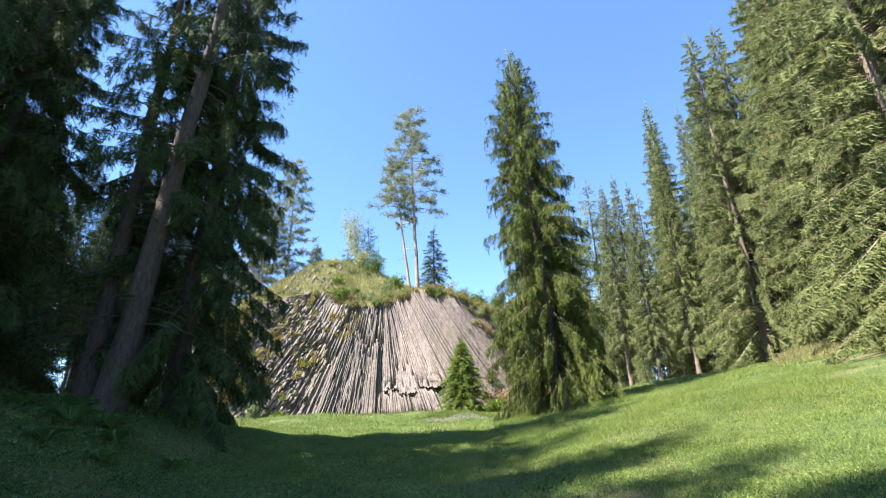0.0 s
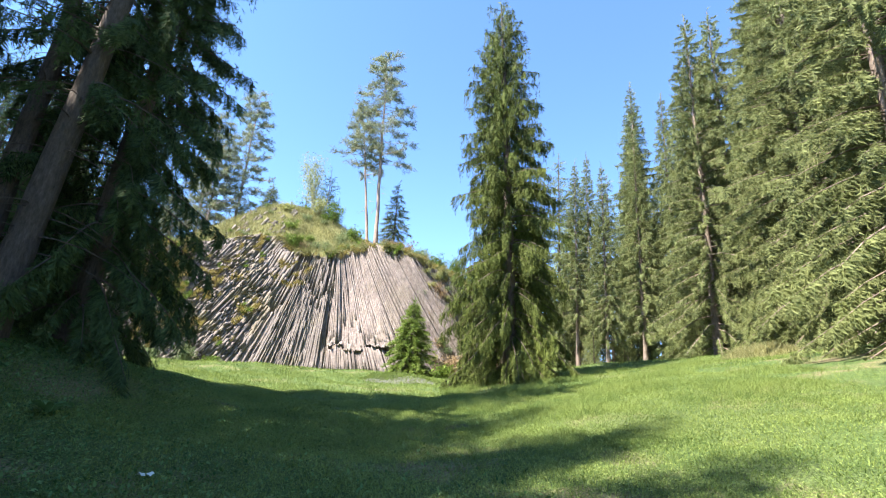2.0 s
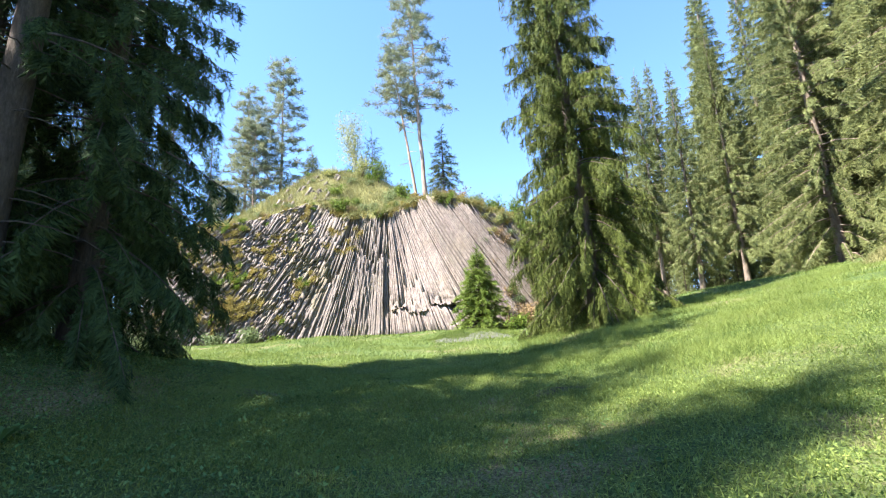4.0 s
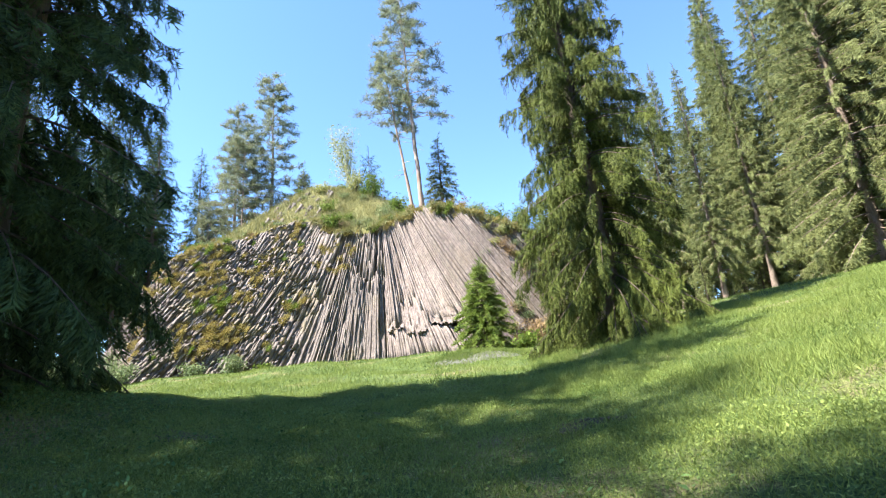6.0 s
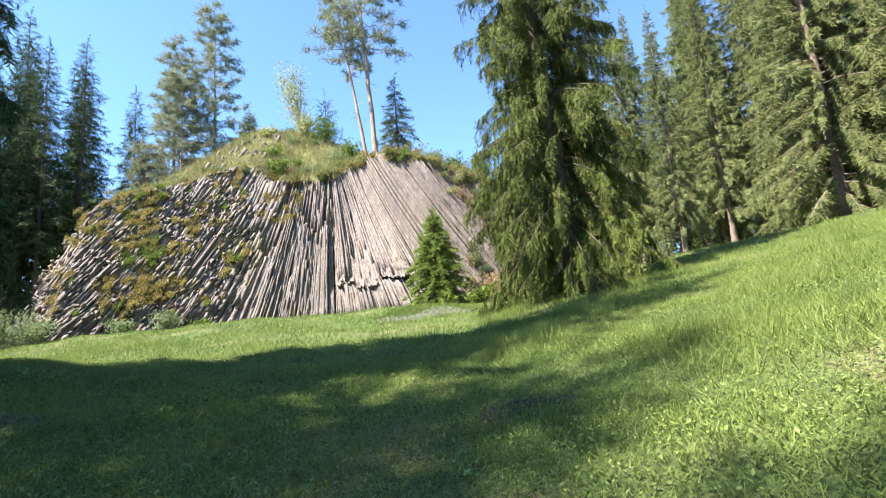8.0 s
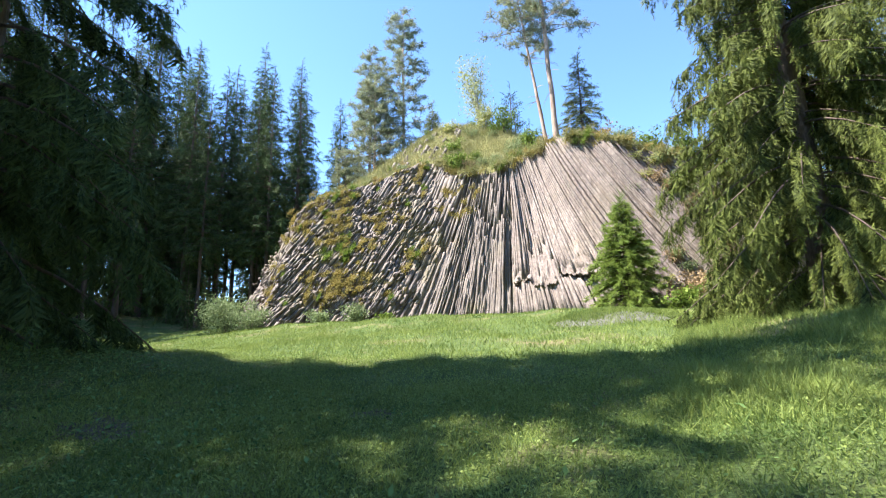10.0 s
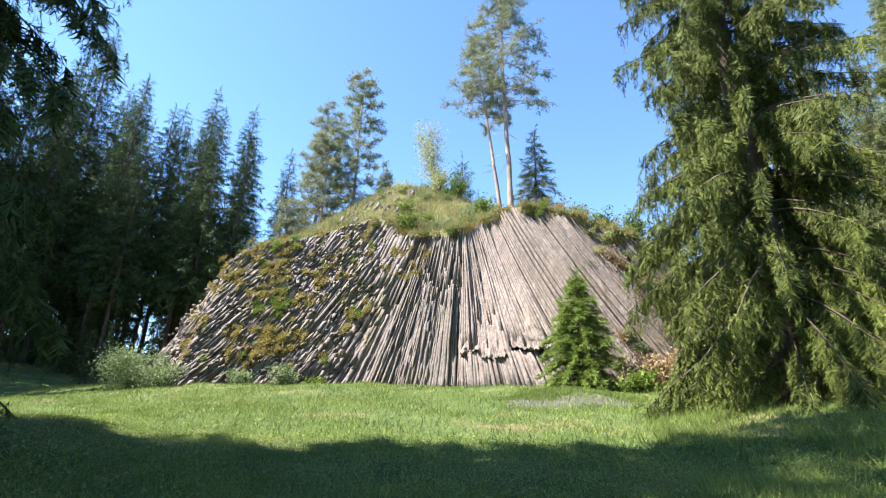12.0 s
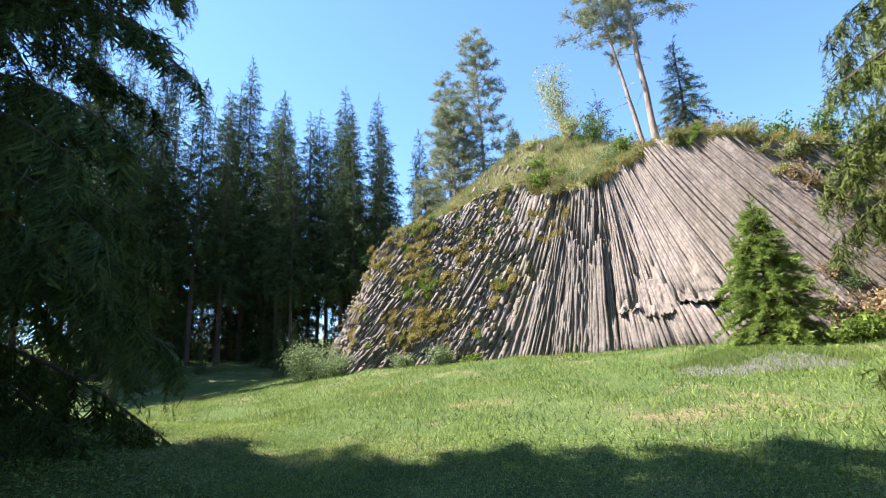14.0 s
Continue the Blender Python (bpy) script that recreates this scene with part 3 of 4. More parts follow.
def pine(h, seed, crown=0.5, spread_r=2.6, lean=(0, 0), size=0.4, bow=0.0, n_limbs=34):
    """A Scots pine: bare reddish stem, open crown of limbs with needle tufts."""
    rng = np.random.default_rng(seed)
    root = new("pine_tree")
    p, rad = stem(h, h * 0.0088, rng, lean, 9, 12, bow)
    v, q = tube(p, rad, 9, rng, 0.05)
    part("trunk", mesh_of("trunk", v, q, BARK_PINE, True), root)
    tt = np.linspace(0, 1, len(p))
    wood, ats, ways = [], [], []
    for i in range(n_limbs):
        u = crown + (0.99 - crown) * (i + rng.uniform(0, 0.8)) / n_limbs
        c = np.array([np.interp(u, tt, p[:, k]) for k in range(3)])
        rel = (u - crown) / (1 - crown)
        R = spread_r * min(1.0, 0.55 + 2.2 * rel) * (1.0 - 0.86 * rel) ** 0.85 * rng.uniform(0.45, 1.1) + 0.25
        a = i * 2.4 + rng.uniform(-0.5, 0.5)
        out = np.array([math.cos(a), math.sin(a), 0])
        k = np.linspace(0, 1, 6)
        path = c + out * (k * R)[:, None] + np.stack([0.1 * rng.normal() * k, 0.1 * rng.normal() * k, R * (0.25 * k - 0.18 * k * k) * rng.uniform(-0.4, 1.4)], -1)
        wood.append(tube(path, np.linspace(0.03, 0.008, 6), 3))
        for _ in range(12):
            f0 = rng.uniform(0.3, 1.0)
            b0 = np.array([np.interp(f0, k, path[:, j]) for j in range(3)])
            d = out * rng.uniform(0.3, 1.0) + rng.normal(size=3) * np.array([0.5, 0.5, 0.22]) + np.array([0, 0, 0.14])
            L = rng.uniform(0.25, 0.6)
            b1 = b0 + unit(d[None])[0] * L
            wood.append(tube(np.array([b0, (b0 + b1) / 2, b1]), [0.01, 0.007, 0.004], 3))
            m = 9
            g = rng.uniform(0.2, 1.15, m)[:, None]
            ats.append(b0 + (b1 - b0) * g + rng.normal(size=(m, 3)) * 0.05)
            ways.append(unit(d[None]) * 0.5 + rng.normal(size=(m, 3)) * np.array([0.6, 0.6, 0.4]) + np.array([0, 0, 0.15]))
    for _ in range(7):
        u = rng.uniform(crown * 0.45, crown)
        c = np.array([np.interp(u, tt, p[:, k]) for k in range(3)])
        a, R = rng.uniform(0, 6.28), rng.uniform(0.5, 1.8)
        k = np.linspace(0, 1, 5)
        path = c + np.array([math.cos(a), math.sin(a), 0]) * (k * R)[:, None] + np.stack([0 * k, 0 * k, -0.3 * R * k * k], -1)
        wood.append(tube(path, np.linspace(0.02, 0.005, 5), 3))
    wv, wq = joined(wood)
    tagged(part("branch_wood", mesh_of("branch_wood", wv, wq, BARK_PINE), root), kind="stuff")
    at, way = np.concatenate(ats), np.concatenate(ways)
    sz = size * rng.uniform(0.6, 1.2, len(at))
    v, f_ = spread(SPRAY_FAR[0], SPRAY_FAR[1], at, way, sz, sz * 0.7, rng)
    part("crown", mesh_of("crown", v, f_, NEEDLE_PINE), root)
    return root


def leafy_bush(name, h, r, n, seed, mat, leaf=0.14, stems=7, upright=0.6, bark=BARK):
    """A shrub or sapling: branching stems and many single leaves."""
    rng = np.random.default_rng(seed)
    root = new(name)
    wood, ats, ways = [], [], []
    for i in range(stems):
        a, R = rng.uniform(0, 6.28), r * rng.uniform(0.2, 0.9)
        H = h * rng.uniform(0.6, 1.0)
        k = np.linspace(0, 1, 6)
        bow = np.stack([math.cos(a) * R * k ** 1.5, math.sin(a) * R * k ** 1.5, H * k ** (0.6 + 0.4 * upright) - 0.1], -1)
        wood.append(tube(bow, np.linspace(0.014 + 0.008 * h, 0.004, 6), 4))
        m = n // stems
        g = rng.uniform(0.25, 1.0, m)
        c = np.stack([np.interp(g, k, bow[:, j]) for j in range(3)], -1)
        ats.append(c + rng.normal(size=(m, 3)) * np.array([0.28, 0.28, 0.2]) * r * (1.15 - 0.6 * g[:, None]))
        ways.append(rng.normal(size=(m, 3)) + np.array([0, 0, 0.3]))
    wv, wq = joined(wood)
    tagged(part("stem_wood", mesh_of("stem_wood", wv, wq, bark), root), kind="stuff")
    at, way = np.concatenate(ats), np.concatenate(ways)
    at[:, 2] = np.maximum(at[:, 2], 0.03)
    sz = leaf * rng.uniform(0.6, 1.3, len(at))
    v, f_ = spread(LEAF_T[0], LEAF_T[1], at, way, sz, sz * 0.6, rng, rng.normal(size=(len(at), 3)))
    part("leaves", mesh_of("leaves", v, f_, mat), root)
    return root


# near spruces on the bank
TAG_NEAR = ("tall dark spruce with bare lower limbs on the bank", "spruce tree")
near = stand(spruce(22.5, 3.1, 21, base=0.26, twigs=50, levels=42, lean=(0.07, 0.01), needle=NEEDLE_SHADED, hang=0.6, spray=SPRAY_NEAR, size=0.34, dead=0.42, trunk_r=0.33, thin=0.55, curtain=0.45, strands=3.0), -5.5, 19.5)
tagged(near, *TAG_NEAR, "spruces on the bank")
tagged(stand(spruce(19.5, 3.0, 22, base=0.24, twigs=85, levels=40, needle=NEEDLE_SHADED, hang=0.6, spray=SPRAY_NEAR, size=0.34, dead=0.4, trunk_r=0.26, thin=0.7, curtain=0.45), -6.6, 20.1), *TAG_NEAR, "spruces on the bank")
edge_tree = stand(spruce(22, 2.75, 23, base=0.03, twigs=72, levels=56, lean=(0.03, 0.0), needle=NEEDLE_SHADED, hang=0.6, spray=SPRAY_NEAR, size=0.34, trunk_r=0.3, shape=0.36, curtain=0.6, thin=0.2, weep=1.15, strands=6.0, ragged=0.15), -5.35, 21.8)
tagged(edge_tree, "tall dark spruce with drooping boughs down to the grass", "spruce tree", "spruces on the bank")

for x, y, a, sc in ((-9.3, 18.2, 150, 0.95), (-11.8, 19.6, 40, 0.85)):
    tagged(replant(edge_tree, x, y, a, sc), "tall dark spruce with drooping boughs in the shaded forest", "spruce tree", "spruces on the bank")
# these copies stand out of view, added to dapple the meadow with shade
for x, y, a, sc in ((-13, 16.6, 70, 0.95), (-17, 17.8, 190, 0.8), (-8.8, 8.8, 110, 1.1), (-8.0, 14.6, 200, 1.05), (-10.6, 15.4, 320, 1.0)):
    tagged(replant(near, x, y, a, sc), *TAG_NEAR, "spruces on the bank")

# the great spruce beside the rock
great = stand(spruce(21.4, 3.0, 31, base=0.012, twigs=60, levels=70, lean=(-0.05, 0.0), needle=NEEDLE_GREAT, hang=0.7, spray=SPRAY_NEAR, size=0.3, trunk_r=0.34, bark=BARK, shape=0.5, curtain=0.6, thin=0.12, weep=1.1, strands=13.0), 7.45, 32.1)
tagged(great, "large lone spruce with hanging green boughs on the meadow", "spruce tree")

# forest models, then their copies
# lit trees carry lighter bark and needles, shade trees darker: painted light
lit = [spruce(30, 3.2, 41, base=0.20, twigs=74, levels=54, hang=0.5, size=0.46, curtain=0.3, weep=0.95, shape=0.85, bark=BARK_SUNLIT, dead=0.2, trunk_r=0.24),
       spruce(28, 3.0, 42, base=0.13, twigs=74, levels=52, hang=0.5, size=0.46, curtain=0.3, weep=0.95, shape=0.85, bark=BARK_SUNLIT, dead=0.15, trunk_r=0.22),
       spruce(26, 3.7, 43, base=0.02, twigs=130, levels=58, hang=0.6, size=0.36, curtain=0.4, weep=1.0, shape=0.72, bark=BARK_SUNLIT, trunk_r=0.24)]
shade = [spruce(27, 3.0, 51, base=0.3, twigs=20, levels=36, needle=NEEDLE_SHADED, hang=0.5, size=0.8, curtain=0.08, weep=0.8, shape=0.95, dead=0.35, trunk_r=0.19),
         spruce(25, 3.3, 52, base=0.24, twigs=20, levels=36, needle=NEEDLE_SHADED, hang=0.5, size=0.8, curtain=0.08, weep=0.8, shape=0.95, dead=0.3, trunk_r=0.2)]
RIGHT = [(22.0, 51, 0, 0.93), (25, 42, 2, 1.1), (23.5, 44.5, 2, 0.95), (26, 38.5, 2, 1.05), (23.8, 33.8, 2, 1.0), (24.5, 29.5, 2, 1.15), (28, 35, 2, 1.1), (17.5, 47.5, 1, 0.62), (16.5, 52, 0, 0.66), (20, 46.5, 1, 0.7), (23, 47, 1, 0.85), (27, 47.5, 2, 1.0),
         (21.5, 39.5, 2, 1.0), (24.5, 36, 2, 1.1), (28, 39, 0, 1.1), (22.5, 31.5, 2, 1.12), (26.5, 32, 0, 1.1), (19.0, 23.5, 2, 1.1), (25, 27, 1, 1.1),
         (22.5, 22, 2, 1.1), (20.5, 17, 1, 1.05), (24, 14, 2, 1.1), (19, 56, 1, 0.8), (24, 56, 0, 0.9), (14, 55, 1, 0.6), (30, 52, 0, 1.0), (18, 10, 2, 1.0), (17, 3, 1, 1.0), (22, 5, 2, 1.0)]
# LEFT up to (-2, -11): unseen trees, mostly added to shade the meadow
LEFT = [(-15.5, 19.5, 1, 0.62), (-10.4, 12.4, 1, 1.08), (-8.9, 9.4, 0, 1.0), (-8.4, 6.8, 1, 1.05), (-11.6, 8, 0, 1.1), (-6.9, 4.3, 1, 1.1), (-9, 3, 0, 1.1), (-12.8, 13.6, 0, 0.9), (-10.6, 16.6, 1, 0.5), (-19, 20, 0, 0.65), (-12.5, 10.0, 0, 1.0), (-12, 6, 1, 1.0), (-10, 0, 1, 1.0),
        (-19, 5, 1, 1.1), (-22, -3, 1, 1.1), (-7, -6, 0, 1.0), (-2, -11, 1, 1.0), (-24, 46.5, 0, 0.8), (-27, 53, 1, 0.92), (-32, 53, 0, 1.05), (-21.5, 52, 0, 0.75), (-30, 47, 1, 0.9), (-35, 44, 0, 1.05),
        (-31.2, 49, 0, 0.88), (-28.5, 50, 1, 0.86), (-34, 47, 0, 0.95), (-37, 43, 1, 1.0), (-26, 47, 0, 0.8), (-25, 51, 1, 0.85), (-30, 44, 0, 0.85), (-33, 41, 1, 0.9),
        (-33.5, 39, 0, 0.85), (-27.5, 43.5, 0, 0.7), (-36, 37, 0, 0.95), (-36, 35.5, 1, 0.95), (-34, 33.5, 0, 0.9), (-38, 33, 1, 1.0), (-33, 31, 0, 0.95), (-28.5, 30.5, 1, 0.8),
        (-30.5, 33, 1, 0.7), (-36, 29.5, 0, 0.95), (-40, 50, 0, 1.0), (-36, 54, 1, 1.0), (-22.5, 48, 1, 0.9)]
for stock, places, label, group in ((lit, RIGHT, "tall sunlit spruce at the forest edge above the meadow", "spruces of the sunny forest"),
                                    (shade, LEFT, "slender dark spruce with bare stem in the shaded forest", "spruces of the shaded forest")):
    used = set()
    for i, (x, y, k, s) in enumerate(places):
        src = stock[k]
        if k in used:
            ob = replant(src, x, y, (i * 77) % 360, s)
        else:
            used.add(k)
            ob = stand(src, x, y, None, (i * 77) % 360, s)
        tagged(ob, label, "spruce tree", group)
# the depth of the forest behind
deep = [spruce(24, 3.0, 71, base=0.02, twigs=11, levels=28, needle=NEEDLE_SHADED, hang=0.5, size=1.2, trunk_r=0.2, sides=6),
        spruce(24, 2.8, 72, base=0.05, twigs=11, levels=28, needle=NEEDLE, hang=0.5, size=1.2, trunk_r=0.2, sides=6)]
rngf = np.random.default_rng(77)
BELTS = ((-50, -34, 27, 66, 30, 0), (-24, -10, 64, 80, 7, 0), (24, 48, 22, 70, 26, 1), (8, 26, 60, 80, 9, 1), (-50, -24, -22, 10, 8, 0), (20, 45, -20, 18, 9, 1), (-18, 18, -40, -18, 8, 0))
planted = set()
for x0, x1, y0, y1, n, k in BELTS:
    for i in range(n):
        x, y, a, sc = rngf.uniform(x0, x1), rngf.uniform(y0, y1), rngf.uniform(0, 360), rngf.uniform(0.75, 1.1)
        if k in planted:
            ob = replant(deep[k], x, y, a, sc)
        else:
            planted.add(k)
            ob = stand(deep[k], x, y, None, a, sc)
        tagged(ob, "dense spruce in the depth of the forest", "spruce tree", "spruces of the forest's depth")

for i in range(22):
    x, y = rngf.uniform(-36, -22.5), rngf.uniform(29.5, 48)
    tagged(replant(deep[0], x, y, rngf.uniform(0, 360), rngf.uniform(0.12, 0.3)), "young spruce in the undergrowth of the shaded forest", "spruce tree", "young spruces of the undergrowth")
for i in range(30):
    x, y = rngf.uniform(14, 28), rngf.uniform(46, 60)
    tagged(replant(deep[1], x, y, rngf.uniform(0, 360), rngf.uniform(0.12, 0.34)), "young spruce at the sunny forest's edge", "spruce tree", "young spruces of the undergrowth")

# trees on the hilltop
def on_hill(x, y):
    return float(hill_z(x, y - 0.42)) + 0.03


tagged(stand(pine(17.0, 61, 0.40, 3.3, (-0.05, 0.02), n_limbs=70, size=0.3), -0.75, 43.6, on_hill(-0.75, 43.6)), "tall Scots pine with reddish stem on the rock's edge", "pine tree")
tagged(stand(pine(12, 62, 0.5, 2.5, (-0.14, 0.02), n_limbs=30, size=0.3), -1.4, 44.3, on_hill(-1.4, 44.3)), "leaning slender Scots pine beside a taller one", "pine tree")
for x, y, h, sd in ((-13.9, 50, 14.4, 63), (-17.3, 50.5, 16.6, 64), (-18.6, 49, 10.5, 69), (-15.6, 48.6, 10, 70)):
    tagged(stand(pine(h, sd, 0.12, 2.9, n_limbs=74, size=0.32), x, y, on_hill(x, y)), "bushy Scots pine with low limbs on the hilltop", "pine tree", "pines on the hilltop")
tagged(stand(spruce(5.7, 1.3, 65, base=0.05, twigs=20, levels=26, size=0.4, thin=0.35), 0.35, 45.2, on_hill(0.35, 45.2)), "thin dark young spruce beside the pines", "spruce tree")
tagged(stand(spruce(2.6, 0.9, 66, base=0.03, twigs=16, levels=16, size=0.35), -10.8, 49.0, on_hill(-10.8, 49.0)), "small young spruce on the grassy crest", "spruce tree")
tagged(stand(spruce(4.2, 1.5, 67, base=0.02, thin=0.05, twigs=64, levels=46, needle=NEEDLE_FRESH, hang=0.05, spray=SPRAY_NEAR, size=0.25), 2.6, 38.2), "small fresh green spruce at the rock's foot", "spruce sapling")
tagged(stand(leafy_bush("birch_tree", 5.6, 1.7, 2600, 68, LEAF_YELLOW, 0.13, 9, 0.9, BARK_BIRCH), -7.0, 48.6, on_hill(-7.0, 48.6)), "young birch with thin yellowing leaves on the crest", "birch tree")

# ---- shrubs ----
for x, y, h, r, n, sd, mat, label, top in (
        (-17.6, 37.6, 1.9, 1.7, 5200, 81, LEAF_GREY, "grey-green willow shrub at the rock's foot", False),
        (-15.8, 37.5, 1.4, 1.2, 2400, 82, LEAF_GREY, "grey-green willow shrub at the rock's foot", False),
        (-12.6, 39.3, 0.9, 0.9, 1300, 83, LEAF_GREY, "low green shrub against the basalt", False),
        (-10.9, 39.8, 1.1, 1.0, 1600, 84, LEAF_GREY, "low green shrub against the basalt", False),
        (-9.7, 40.6, 0.6, 0.6, 500, 85, LEAF, "low green shrub against the basalt", False),
        (4.9, 38.9, 1.3, 1.1, 900, 86, LEAF_RUST, "dry rusty brushwood beside the young spruce", False),
        (4.4, 37.6, 0.8, 0.9, 900, 87, LEAF, "fern-green low plants beside the young spruce", False),
        (5.6, 39.2, 1.6, 1.0, 900, 88, LEAF_RUST, "dry rusty brushwood beside the young spruce", False),
        (-6.7, 43.7, 1.2, 0.8, 1500, 89, LEAF, "dark green bush in a notch of the rock's edge", True),
        (-4.8, 47.2, 1.9, 1.0, 1300, 90, LEAF, "green bush on the crest", True),
        (-6.2, 47.6, 1.7, 1.0, 1200, 91, LEAF_YELLOW, "yellow-green bush on the crest", True),
        (-2.8, 45.8, 1.4, 0.9, 1000, 92, LEAF, "green bush on the crest", True),
        (-8.6, 47.4, 1.0, 0.9, 900, 101, LEAF_YELLOW, "yellow-green bush on the crest", True),
        (-3.6, 45.2, 0.9, 0.9, 900, 102, LEAF_GREY, "grey-green bush on the crest", True),
        (-1.9, 44.6, 0.8, 0.8, 800, 103, LEAF, "green bush at the foot of the pines", True),
        (0.2, 44.0, 0.8, 0.7, 700, 104, LEAF_RUST, "brownish heath shrub at the foot of the pines", True),
        (-7.6, 45.6, 0.7, 0.8, 700, 105, LEAF, "low green bush on the crest", True),
        (1.4, 44.0, 1.1, 0.9, 800, 93, LEAF_RUST, "brownish heath shrub on the rock's edge", True),
        (2.6, 44.2, 1.0, 0.9, 800, 94, LEAF_GREY, "grey heath shrub on the rock's edge", True),
        (3.9, 43.9, 1.3, 0.9, 1000, 95, LEAF, "green bush on the rock's edge", True),
        (5.2, 43.6, 1.9, 1.1, 1400, 96, LEAF, "green bush on the rock's edge", True),
        (6.6, 43.4, 2.2, 1.2, 1600, 97, LEAF, "green bush on the rock's edge", True),
        (-17.4, 43.6, 1.3, 1.0, 1300, 98, LEAF_GREY, "pale green bush on the rock's shoulder", True),
        (-16.0, 43.8, 1.1, 0.9, 1100, 99, LEAF, "pale green bush on the rock's shoulder", True)):
    b = stand(leafy_bush("shrub", h, r, n, sd, mat, 0.10 if mat is LEAF_GREY else 0.13), x, y, on_hill(x, y) if top else None, 0, 1, 0.08)
    tagged(b, label, "shrub")
heath = [leafy_bush("heath_shrub", 0.75, 0.8, 700, 111, LEAF_GREY, 0.09, 11, 0.9), leafy_bush("heath_shrub", 0.7, 0.7, 600, 112, LEAF_RUST, 0.09, 11, 0.9), leafy_bush("heath_shrub", 0.7, 0.8, 700, 113, LEAF, 0.10, 11, 0.8)]
HEATH = ("grey-green heath bush on the crest", "brown dry heath bush on the crest", "dark green heath bush on the crest")
rngh = np.random.default_rng(19)
used = set()
for i in range(64):
    x = rngh.uniform(-7.5, 7.2) if i < 46 else rngh.uniform(-17, -8)
    y = float(face_y(x, top_z(x))) + 0.42 + (rngh.uniform(0.05, 0.5) if i % 2 else rngh.uniform(0.3, 4.5))
    k = int(rngh.integers(0, 3))
    sc = rngh.uniform(0.5, 1.15) if i < 46 else rngh.uniform(0.4, 0.8)
    if k in used:
        ob = replant(heath[k], x, y, rngh.uniform(0, 360), sc, on_hill(x, y))
    else:
        used.add(k)
        ob = stand(heath[k], x, y, on_hill(x, y), 0, sc)
    tagged(ob, HEATH[k], "shrub", "heath on the crest")


# ---- grass ----
def blades(name, at, length, width, mat, seed, lean=0.45, parent=None):
    rng = np.random.default_rng(seed)
    n = len(at)
    way = np.concatenate([rng.normal(size=(n, 2)) * lean, np.ones((n, 1))], 1)
    sz = length * rng.uniform(0.5, 1.3, n)
    v, f_ = spread(BLADE_T[0], BLADE_T[1], at, way, sz, width * rng.uniform(0.6, 1.4, n), rng, rng.normal(size=(n, 3)))
    me = mesh_of(name, v, f_, mat)
    return part(name, me, parent) if parent else new(name, me)


def sown(n, box, seed, keep=None):
    rng = np.random.default_rng(seed)
    x, y = rng.uniform(box[0], box[1], n), rng.uniform(box[2], box[3], n)
    if keep is not None:
        k = rng.random(n) < keep(x, y)
        x, y = x[k], y[k]
    return np.stack([x, y, land(x, y) - 0.01], -1)


def before_rock(x, y):
    return (y < foot_y(x) + 0.2) * 1.0


def patchy(x, y):
    return np.clip(0.5 + 0.5 * np.sin(x * 0.8 + np.sin(y * 0.6) * 2) * np.sin(y * 0.9 + x * 0.3) + 0.25, 0.08, 1)


rngb = np.random.default_rng(3)
tagged(blades("lawn_grass", sown(420000, (-11, 13, 9.5, 27), 11, lambda x, y: patchy(x, y)), 0.085, 0.012, BLADE, 12, 0.6), "short green meadow grass", "grass", kind="stuff")
tagged(blades("near_lawn_grass", sown(210000, (-2.5, 8.5, 17.5, 25), 41, lambda x, y: 0.25 + 0.75 * patchy(x, y)), 0.075, 0.008, BLADE, 42, 0.9), "short green meadow grass", "grass", kind="stuff")
tagged(blades("far_lawn_grass", sown(190000, (-22, 20, 27, 44), 13, lambda x, y: before_rock(x, y) * patchy(x, y)), 0.12, 0.022, BLADE, 14, 0.6), "short green meadow grass", "grass", kind="stuff")
tagged(blades("dry_lawn_grass", sown(60000, (-9, 11, 10, 30), 29, lambda x, y: (patchy(x * 1.3 + 4, y * 1.2) < 0.3) * 1.0), 0.08, 0.012, BLADE_DRY, 30, 0.8), "thin straw-coloured grass on worn ground", "grass", kind="stuff")
tall = lambda x, y: 0.1 + 0.9 * (np.sin(x * 1.3 + 2) * np.sin(y * 1.1) > 0.1)
tagged(blades("tall_grass", sown(110000, (4.2, 15, 20, 34), 15, tall), 0.22, 0.009, BLADE, 16, 0.7), "long unmown meadow grass", "grass", kind="stuff")
hx, hy = rngb.uniform(-18, 8, 60000), rngb.uniform(0, 7, 60000)
yy = face_y(hx, top_z(hx)) + 0.42 + hy
tagged(blades("hilltop_grass", np.stack([hx, yy, hill_z(hx, yy - 0.42)], -1), 0.46, 0.028, BLADE_DRY, 17, 0.5), "dry yellow-green hilltop grass", "grass", kind="stuff")


# dry grass hanging over the rock's upper edge
ex = rngb.uniform(-9, 8, 16000)
ex = ex[np.sin(ex * 3.1) + 0.7 * np.sin(ex * 7.7) + rngb.normal(size=len(ex)) * 0.5 > 0.1]
ey = face_y(ex, top_z(ex)) + rngb.uniform(-0.3, 0.55, len(ex))
er = np.concatenate([rngb.normal(size=(len(ex), 1)) * 0.5, -rngb.uniform(0.1, 1.0, (len(ex), 1)), rngb.uniform(-1.1, 0.7, (len(ex), 1))], 1)
ez = top_z(ex) + 0.12 + rngb.uniform(-0.15, 0.1, len(ex)) - 0.3 * np.maximum(0, -(ey - face_y(ex, top_z(ex))))
el = rngb.uniform(0.2, 0.55, len(ex))
